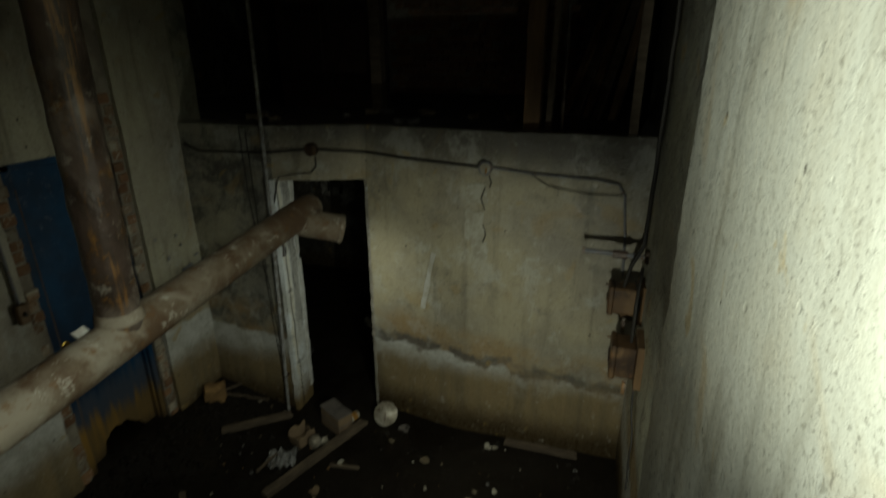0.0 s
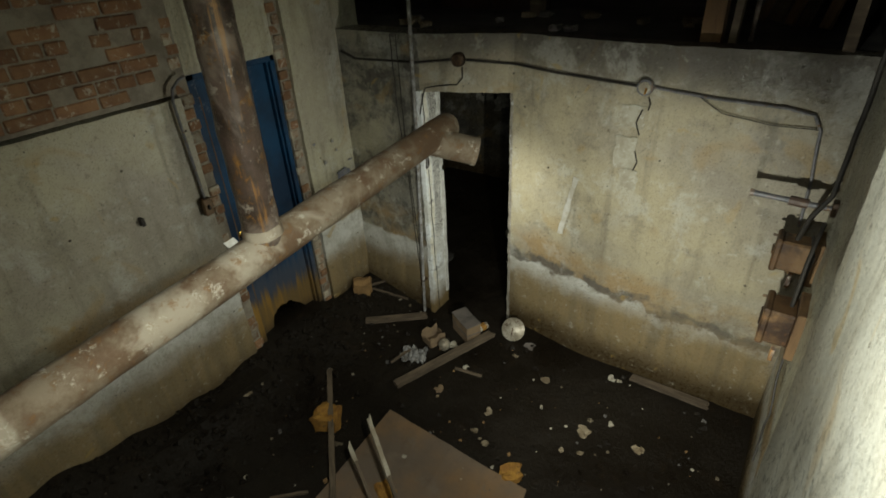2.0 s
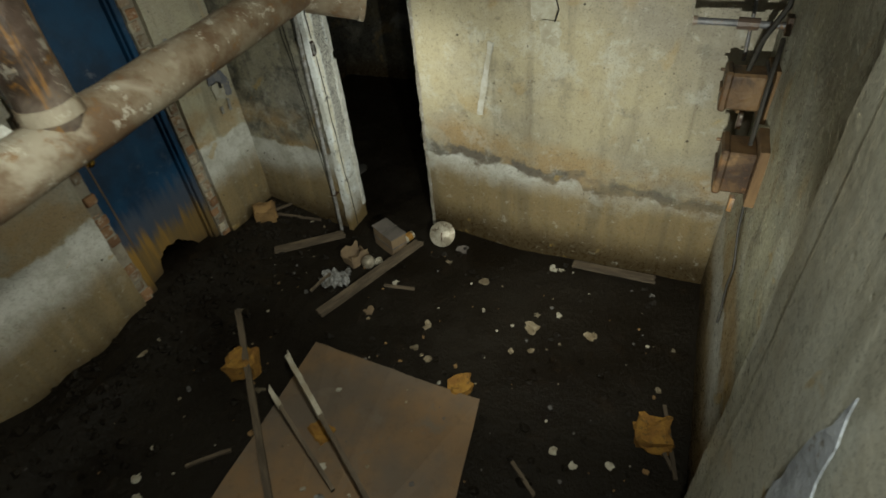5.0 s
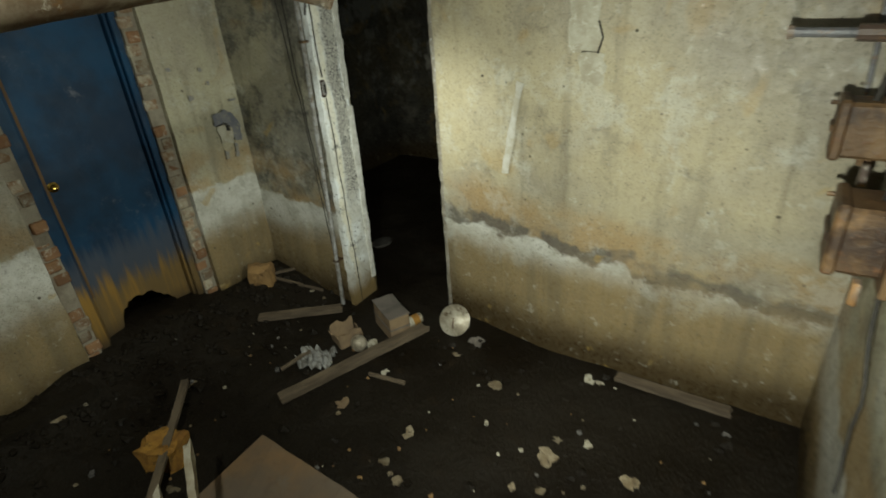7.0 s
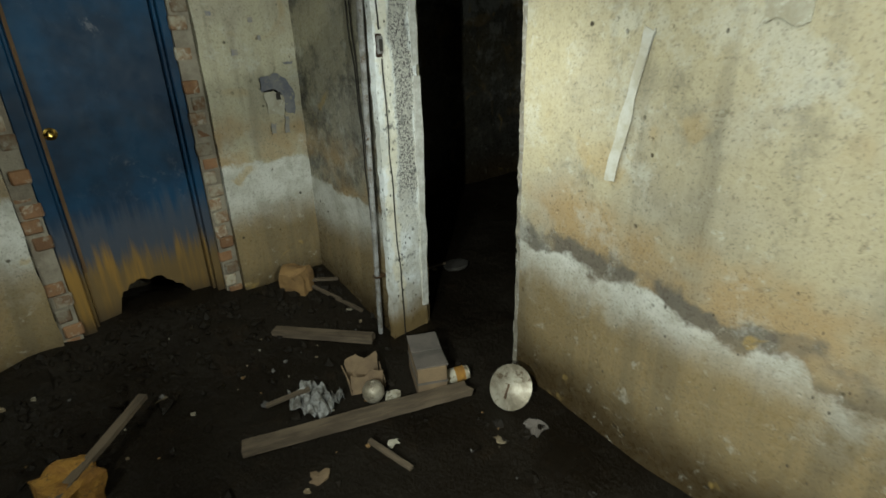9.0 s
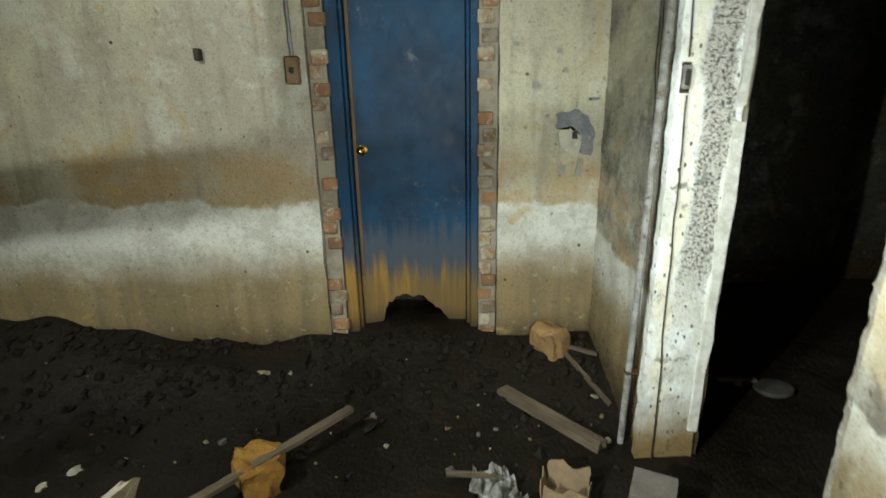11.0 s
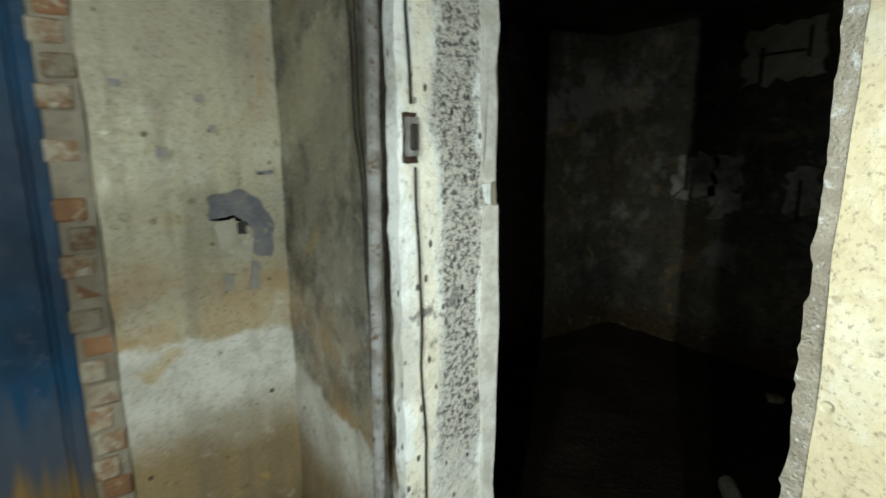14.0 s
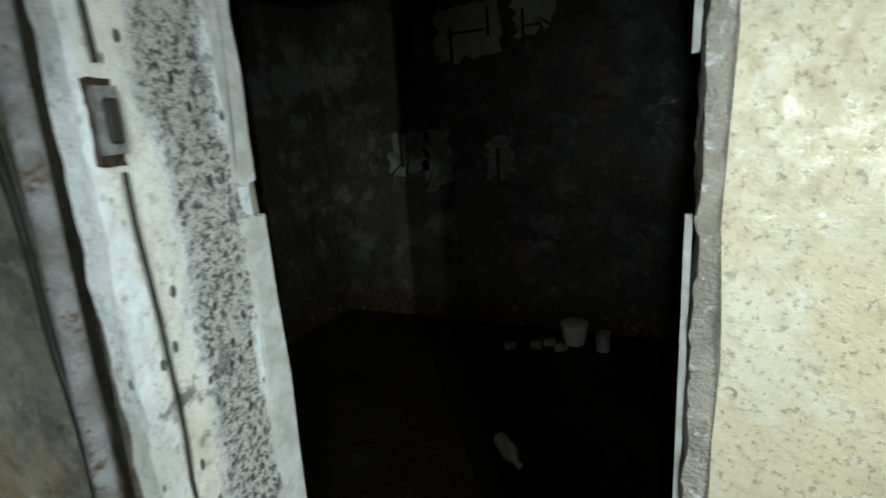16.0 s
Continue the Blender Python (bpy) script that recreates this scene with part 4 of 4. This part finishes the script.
# ---- rubbish on the mud ----
def lay(ob, x, y, rz=0.0, up=0.0, rx=0.0, ry=0.0):
    ob.matrix_world = pose(x, y, ground(x, y) + up, rx, ry, rz)
    return ob


def board():
    bm = ragged([(0, 0), (1.06, -0.06), (1.4, -2.5), (0.16, -2.65)], 0.008, 0.004, 12, 1.0, 0.012)
    ob = link("hardboard_sheet", bm, HARDBOARD)
    ob.matrix_world = pose(1.14, -1.24, 0.045, 0.2, -0.3, 0)
    tagged(ob, "large damp brown hardboard sheet lying on mud", "board")


board()


def lath(name, a, b, w, t, mat, label, jag=0.0, category="plank", tip=0.0):
    """A lath lying or leaning from a to b, w wide and t thick, its ends split."""
    a, b = Vector(a), Vector(b)
    n = (b - a).length
    bm = slab((0, -w / 2, 0), (n, w / 2, t), 0.03, 0.003, 12)
    if jag:
        for v in bm.verts:
            s = 0.5 + 0.5 * noise.noise(Vector((v.co.y * 60, v.co.z * 10, 3)))
            if v.co.x > n * 0.8:
                v.co.x -= jag * s * (v.co.x - n * 0.8) / (n * 0.2)
    ob = link(name, bm, mat)
    d = (b - a).normalized()
    side = Vector((0, 0, 1)).cross(d).normalized()
    up = d.cross(side)
    m = Matrix((d, side, up)).transposed().to_4x4()
    ob.matrix_world = Matrix.Translation(a) @ m
    if tip:
        # the snapped end, where the wood shows bare
        end = slab((n * 0.72, -w / 2 - 0.002, -0.002), (n * 1.02, w / 2 + 0.002, t + 0.002), 0.015, 0.004, 20)
        for v in end.verts:
            s = 0.5 + 0.5 * noise.noise(Vector((v.co.y * 60, v.co.z * 30, 3)))
            v.co.x -= (tip * s + 0.02) * (v.co.x - n * 0.72) / (n * 0.3)
        part("snapped_end", end, WOOD_WHITE, ob, "splintered white end")
    return tagged(ob, label, category)


lath("long_lath", (1.78, -2.42, 0.075), (0.56, -1.22, 0.13), 0.035, 0.018, WOOD_GREY, "long weathered lath across foam and board", 0.05)
lath("split_plank", (2.5, -2.37, 0.07), (1.3, -1.6, 0.46), 0.02, 0.05, WOOD_GREY, "split white-ended plank propped over the board", 0.2, tip=0.16)
lath("split_plank", (1.75, -2.0, 0.1), (1.22, -1.72, 0.34), 0.018, 0.045, WOOD_GREY, "jagged white-ended plank over the board", 0.25, tip=0.2)
lath("flat_lath", (1.02, -1.03, 0.03), (1.36, -0.17, 0.05), 0.065, 0.03, WOOD_GREY, "flat weathered lath in wet mud", 0.06)
lath("base_lath", (2.42, -0.06, 0.01), (2.98, -0.09, 0.03), 0.06, 0.02, WOOD_GREY, "rotten lath along the wall foot", 0.08)
lath("grey_lath", (0.36, -0.6, 0.05), (0.78, -0.26, 0.05), 0.06, 0.03, WOOD_GREY, "grey rotten lath in the rubbish", 0.05)
for a, b in (((0.1, -0.36, 0.16), (0.2, -0.12, 0.13)), ((0.16, -0.27, 0.12), (0.47, -0.14, 0.03)), ((0.28, 0.42, 0.03), (0.3, 0.6, 0.03)), ((0.84, -0.86, 0.03), (0.9, -0.68, 0.06)), ((0.95, -2.13, 0.03), (1.12, -1.97, 0.03)), ((2.45, -1.55, 0.02), (2.6, -1.68, 0.02)), ((3.0, -1.1, 0.02), (3.15, -1.35, 0.02)), ((3.08, -1.0, 0.02), (3.16, -1.4, 0.03)), ((1.5, -0.62, 0.02), (1.28, -0.66, 0.03))):
    lath("stick", a, b, 0.018, 0.014, WOOD_GREY, "thin broken stick lying on mud", 0.02, "stick")
lath("low_ledge", (0.14, -2.35, 0.12), (0.16, -1.5, 0.1), 0.12, 0.05, MUD, "low mud-covered concrete edge along the wall", 0.0, "kerb")

for x, y, s, r in ((0.83, -1.53, (0.15, 0.13, 0.14), 20), (2.07, -1.24, (0.11, 0.09, 0.08), 50), (3.04, -1.2, (0.14, 0.14, 0.11), 10), (1.5, -1.74, (0.09, 0.11, 0.07), 70)):
    ob = lay(link("foam_block", rock(s, x + 3 * y, 0.27, 4), FOAM), x, y, r, s[2] * 0.42)
    tagged(ob, "torn block of yellow insulating foam", "foam", "foam blocks")
st = lay(link("stone", rock((0.13, 0.11, 0.17), 7.7, 0.14, 3), STONE), 0.11, -0.335, 35, 0.045, 14)
tagged(st, "ochre building stone against the wall foot", "stone")


def carton():
    c = thing("carton", pose(1.14, -0.25, 0.012, 0, 0, 62), "grey-topped brown cardboard carton standing on mud", "carton")
    bm = block((-0.062, -0.12, 0), (0.062, 0.12, 0.15), 0.003)
    for v in bm.verts:
        v.co += noise.noise_vector(v.co * 9) * 0.006
    part("body", bm, CARD, c)
    for k, (y0, y1) in enumerate(((-0.124, -0.003), (0.003, 0.124))):
        flap = slab((-0.066, y0, 0.152), (0.066, y1, 0.157), 0.03, 0.003, 14)
        for v in flap.verts:
            v.co.z += 0.06 * abs(v.co.y) * (1 + k) * 0.5
        part("flap", flap, CARD_GREY, c, "grey wet lid flap")
    part("tape", block((-0.0645, -0.1245, 0.075), (0.0645, 0.1245, 0.082)), CARD_GREY, c, "darker seam")
    return c


carton()


def small_carton():
    """A torn open carton: four ragged walls on a sodden bottom."""
    c = thing("torn_carton", pose(0.965, -0.46, ground(0.965, -0.46), 0, 0, 70), "torn open brown cardboard carton on mud", "carton")
    part("bottom", block((-0.07, -0.055, 0.002), (0.07, 0.055, 0.008)), CARD, c)
    for k, (w, d, turn, h) in enumerate(((0.14, 0.055, 0, 0.1), (0.11, 0.07, 90, 0.07), (0.14, 0.055, 180, 0.12), (0.11, 0.07, 270, 0.09))):
        bm = ragged([(-w / 2, 0), (w / 2, 0), (w / 2, h * 0.85), (w * 0.15, h), (-w * 0.1, h * 0.75), (-w / 2, h * 0.95)], 0.004, 0.008, 5, k + 2.3, 0.012)
        bmesh.ops.transform(bm, matrix=pose(0, 0, 0, 0, 0, turn) @ Matrix.Translation((0, -d, 0.004)) @ pose(0, 0, 0, 84 + 5 * k), verts=bm.verts)
        part("wall", bm, CARD, c)
    return c


small_carton()
ob = lay(link("plastic_bag", crumple(0.19, 0.15, 0.08, 3, 16), PLASTIC), 0.93, -0.68, 20, 0.0)
tagged(ob, "crumpled clear plastic bag with white sheen", "plastic bag")
ob = lay(link("plastic_film", crumple(0.3, 0.16, 0.03, 9), PLASTIC), 1.78, -2.14, -20, 0.055)
tagged(ob, "shiny crumpled plastic film on the board", "plastic film")
ob = lay(link("round_bottle", lathe([(0.004, 0.0), (0.03, 0.006), (0.046, 0.03), (0.046, 0.055), (0.034, 0.08), (0.012, 0.09), (0.003, 0.084)], 20), TIN, smooth=True), 1.09, -0.5, 0, 0.005)
tagged(ob, "pale round plastic bottle in mud", "bottle")


def can(x, y, rz):
    c = thing("drink_can", pose(x, y, ground(x, y) + 0.034, 0, 84, rz), "crushed white and orange drink can", "can")
    part("body", lathe([(0.02, -0.07), (0.033, -0.06), (0.033, 0.045), (0.027, 0.058)], 18), PAPER, c, smooth=True)
    part("band", lathe([(0.0336, 0.0), (0.0336, 0.042)], 18), FOAM, c, "orange printed band", smooth=True)
    part("rim", lathe([(0.028, 0.056), (0.029, 0.062), (0.024, 0.06)], 18), TIN, c)


can(1.22, -0.16, 65)


def lid():
    """The round dented tin lid or lamp reflector propped on edge by the doorway."""
    d = thing("tin_dish", pose(1.49, -0.13, 0.015, 52, 0, 12), "round dented pale tin dish propped in mud", "dish")
    part("dish", lathe([(0.09, 0.0), (0.094, 0.01), (0.086, 0.014), (0.06, 0.018), (0.03, 0.03), (0.012, 0.032)], 24), TIN, d, smooth=True)
    part("torn_label", ragged([(0.0, 0.02), (0.05, 0.03), (0.045, 0.05), (0.0, 0.045)], 0.002, 0.004, 3, 2), PAPER, d, "white torn label")
    d.children[1].location = (0.0, 0.0, 0.028)
    part("slot", block((-0.004, -0.05, 0.018), (0.004, 0.01, 0.034)), RUST_BOX, d, "rusted crease")
    for v in d.children:
        v.location.y += 0.08


lid()
pieces = [
    # x, y, size, material, turn
    (1.65, -0.14, 0.11, CARD_GREY, 15), (1.29, -0.87, 0.09, CARD, 40), (1.34, -0.58, 0.055, PAPER, 10), (1.13, -0.42, 0.1, PAPER, 60), (1.22, -0.36, 0.06, PAPER, 20),
    (1.6, -0.28, 0.05, SHARD, 0), (2.32, -0.7, 0.1, SHARD, 30), (2.31, -0.13, 0.07, PAPER, 30), (2.36, -0.13, 0.05, PAPER, 70), (1.9, -0.39, 0.07, SHARD, 10),
    (1.7, -0.87, 0.07, SHARD, 25), (1.69, -1.05, 0.06, SHARD, 55), (2.31, -0.58, 0.05, SHARD, 5), (2.44, -0.55, 0.055, PAPER, 30), (2.35, -0.86, 0.05, SHARD, 15),
    (1.81, -1.1, 0.06, SHARD, 35), (2.65, -0.64, 0.08, SHARD, 75), (2.72, -1.78, 0.13, SHARD, 20), (3.02, -1.76, 0.15, PATCH, 65), (2.9, -1.8, 0.09, SHARD, 15),
    (3.02, -1.98, 0.2, PATCH, 10), (2.43, -2.13, 0.07, PAPER, 40), (2.52, -2.05, 0.05, PAPER, 70), (1.49, -2.2, 0.08, PAPER, 30), (1.81, -2.47, 0.055, PAPER, 10),
    (0.74, -2.26, 0.06, PAPER, 30), (0.82, -2.33, 0.05, PAPER, 60), (0.7, -2.1, 0.045, PAPER, 0), (0.56, -0.85, 0.035, SHARD, 0), (0.5, -1.17, 0.06, SHARD, 20),
    (0.28, 0.52, 0.05, SHARD, 0), (0.58, -0.02, 0.06, PAPER, 40), (0.55, -0.08, 0.05, SHARD, 0), (0.2, -1.7, 0.08, SHARD, 0), (0.42, -0.2, 0.045, PAPER, 20),
    (2.62, -1.42, 0.05, PAPER, 15), (2.72, -1.46, 0.05, PAPER, 60), (2.88, -1.4, 0.05, PAPER, 0), (2.2, -1.5, 0.05, SHARD, 0), (1.0, -1.62, 0.06, SHARD, 0), (1.62, -1.9, 0.045, PAPER, 0),
]
for k, (x, y, s, m, r) in enumerate(pieces):
    corners = [(math.cos(a) * s * (0.45 + 0.18 * noise.noise(Vector((a * 2, k, 0)))), math.sin(a) * s * (0.38 + 0.2 * noise.noise(Vector((a * 2, k, 5))))) for a in (0.2, 1.3, 2.5, 3.6, 4.9)]
    ob = link("litter_piece", ragged(corners, 0.003 + 0.04 * s, 0.022 * s / 0.06, 4, k * 1.7, 0.3 * s), m)
    on = 0.055 if 1.2 < x < 2.3 and -3.0 < y < -1.4 else 0.002
    lay(ob, x, y, r * 3, on, 8 * noise.noise(Vector((k, 1, 0))) * 2, 10 * noise.noise(Vector((k, 7, 0))))
    what = {CARD_GREY.name: "grey carton scrap", CARD.name: "brown cardboard scrap", PAPER.name: "white torn scrap", PATCH.name: "broken pale plaster slab", CONCRETE.name: "flat round concrete lump"}.get(m.name, "buff broken shard")
    tagged(ob, what + " lying on wet mud", "litter", "litter on the mud")
for k in range(220):
    x, y = 0.15 + 2.95 * random.random(), -3.0 + 2.9 * random.random()
    s = 0.006 + 0.02 * random.random() ** 3
    ob = link("crumb", rock((s, s * 0.8, s * 0.6), k, 0.35, 1), (SHARD, PAPER, STONE, CONCRETE)[k % 4])
    lay(ob, x, y, random.random() * 180, s * 0.25 + (0.055 if 1.25 < x < 2.25 and -3.0 < y < -1.35 else 0))
    tagged(ob, "small crumb of rubble in mud", "rubble", "crumbs of rubble")
for k, (x, y, s) in enumerate(((0.43, -2.8, (0.27, 0.14, 0.12)), (0.56, -2.9, (0.26, 0.1, 0.08)))):
    ob = lay(link("rubble_block", rock(s, k + 11, 0.08, 3), MORTAR if k == 0 else CONCRETE), x, y - 0.12, 30 + 50 * k, s[2] * 0.35)
    tagged(ob, "broken pale block lying in mud", "block")
old_pipe = thing("floor_pipe", pose(0, 0, 0), "yellowed old pipe with couplings lying on mud", "pipe")
a, b = Vector((0.1, -3.5, 0.22)), Vector((0.86, -3.2, 0.08))
part("tube", tube(between(a, b, 8), 0.035, 12), STONE, old_pipe, smooth=True)
for f in (0.45, 0.72):
    part("coupling", tube([a.lerp(b, f), a.lerp(b, f + 0.07)], 0.048, 12), STONE, old_pipe)

# things in the dark room
# concrete colour taken darker so the plate stays dim in the unlit room
disc = link("round_plate", lathe([(0.004, 0.0), (0.075, 0.0), (0.082, 0.01), (0.08, 0.022), (0.06, 0.026), (0.004, 0.024)], 28), simple("dim_concrete", (0.05, 0.046, 0.04), (0.028, 0.024, 0.02), 14, 0.9), smooth=True)
tagged(lay(disc, 0.34, 0.65, 0, 0.004, 4, -6), "flat round grey concrete plate on mud", "plate")
for name, x, y, prof, mat, label, lay_down in (("bottle", 0.64, 1.4, [(0.03, 0), (0.035, 0.02), (0.035, 0.12), (0.013, 0.17), (0.013, 0.2)], PAPER, "pale plastic bottle lying on mud", True), ("tin_can", 0.93, 2.45, [(0.04, 0), (0.04, 0.12), (0.036, 0.122)], TIN, "white tin can by the wall foot", False), ("food_tub", 0.76, 2.5, [(0.06, 0), (0.085, 0.13), (0.08, 0.132)], PATCH, "pale plastic tub by the wall foot", False)):
    ob = lay(link(name, lathe(prof, 16), mat, smooth=True), x, y, 40, 0.035 if lay_down else 0.0, 90 if lay_down else 0)
    tagged(ob, label, name.replace("_", " "))
for k, (x, y) in enumerate(((0.55, 2.4), (0.62, 2.45), (0.4, 2.35), (0.7, 2.38))):
    ob = lay(link("litter_piece", rock((0.06, 0.05, 0.04), 60 + k), SHARD), x, y, 20 * k, 0.012)
    tagged(ob, "small lump of litter on mud", "litter", "litter in the dark room")
for k, (x, z, w, h) in enumerate(((0.1, 1.86, 0.24, 0.012), (0.24, 1.9, 0.012, 0.16), (0.0, 1.8, 0.012, 0.2), (0.45, 1.84, 0.012, 0.2), (0.5, 1.85, 0.1, 0.01), (-0.4, 1.2, 0.012, 0.26), (0.27, 1.05, 0.012, 0.24))):
    ob = link("rebar", block((x - w / 2, 2.655, z - h / 2), (x + w / 2, 2.7, z + h / 2), 0.002), CABLE)
    tagged(ob, "bare rusty bar showing in broken plaster", "rebar", "bare reinforcing bars")
for k, (x, z, w, h) in enumerate(((0.1, 1.85, 0.45, 0.35), (0.5, 1.9, 0.25, 0.22), (-0.35, 1.15, 0.3, 0.3), (0.28, 1.1, 0.18, 0.24), (-0.15, 1.1, 0.2, 0.4))):
    bm = ragged([(x - w / 2, z - h / 2), (x + w / 2, z - h / 3), (x + w / 2.2, z + h / 2), (x - w / 2.4, z + h / 2.2)], 0.008, 0.06, 9, k)
    for v in bm.verts:
        v.co = Vector((v.co.x, 2.685 - v.co.z, v.co.y))
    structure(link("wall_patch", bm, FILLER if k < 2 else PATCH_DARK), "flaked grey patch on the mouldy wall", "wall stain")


# ---- bricks (last) ----
def brick_mesh(w, d, h, mat=BRICK):
    bm = block((-w / 2, -d / 2, -h / 2), (w / 2, d / 2, h / 2), 0.006)
    me = bpy.data.meshes.new("brick")
    for v in bm.verts:
        v.co += noise.noise_vector(v.co * 37 + Vector((w * 90, 0, 0))) * 0.003
    bm.to_mesh(me)
    bm.free()
    me.materials.append(mat)
    return me


def set_brick(me, parent, x, y, z):
    ob = new("brick", me)
    ob.parent = parent
    ob.location = (x, y, z)
    ob.rotation_euler = (radians(random.uniform(-1.5, 1.5)), 0, radians(random.uniform(-1, 1)))


slim = [brick_mesh(0.03, 0.074, 0.06, BRICK_WASHED), brick_mesh(0.028, 0.075, 0.06, BRICK_WASHED), brick_mesh(0.03, 0.07, 0.058, BRICK), brick_mesh(0.032, 0.06, 0.062, BRICK_WASHED), brick_mesh(0.026, 0.076, 0.058, BRICK)]
for wall, y0, y1 in ((brick_left, -1.412, -1.335), (brick_right, -0.672, -0.588)):
    for k in range(34):
        z = 0.16 + 0.0705 * k
        if random.random() < 0.1:
            continue
        me = random.choice(slim)
        set_brick(me, wall, -0.034 + random.uniform(-0.01, 0.008), (y0 + y1) / 2 + (0.012 if k % 2 else -0.006) * (1 if y0 < -1 else -1), z + random.uniform(-0.008, 0.008))
whole = [brick_mesh(0.04, 0.205, 0.06), brick_mesh(0.04, 0.095, 0.06), brick_mesh(0.04, 0.15, 0.06)]
for k in range(20):
    y, z = -1.46 - 0.05 * (k % 2), 2.17 + 0.0715 * k
    while y > -3.0:
        me = whole[1] if (k % 3 == 1) else whole[0] if random.random() < 0.8 else whole[2]
        w = 0.105 if me is whole[1] else 0.215 if me is whole[0] else 0.16
        if random.random() > 0.22 + (0.25 if k < 2 else 0):
            set_brick(me, brick_upper, -0.03 + random.uniform(-0.006, 0.006), y - w / 2, z)
        y -= w
far = [brick_mesh(0.205, 0.04, 0.06), brick_mesh(0.095, 0.04, 0.06)]
for k in range(22):
    x, z = 0.4 + 0.06 * (k % 2), 2.3 + 0.0715 * k
    while x < 2.4:
        me = far[k % 3 == 1]
        w = 0.105 if k % 3 == 1 else 0.215
        if random.random() > 0.12:
            set_brick(me, brick_far, x + w / 2, 3.015 + random.uniform(-0.006, 0.006), z)
        x += w
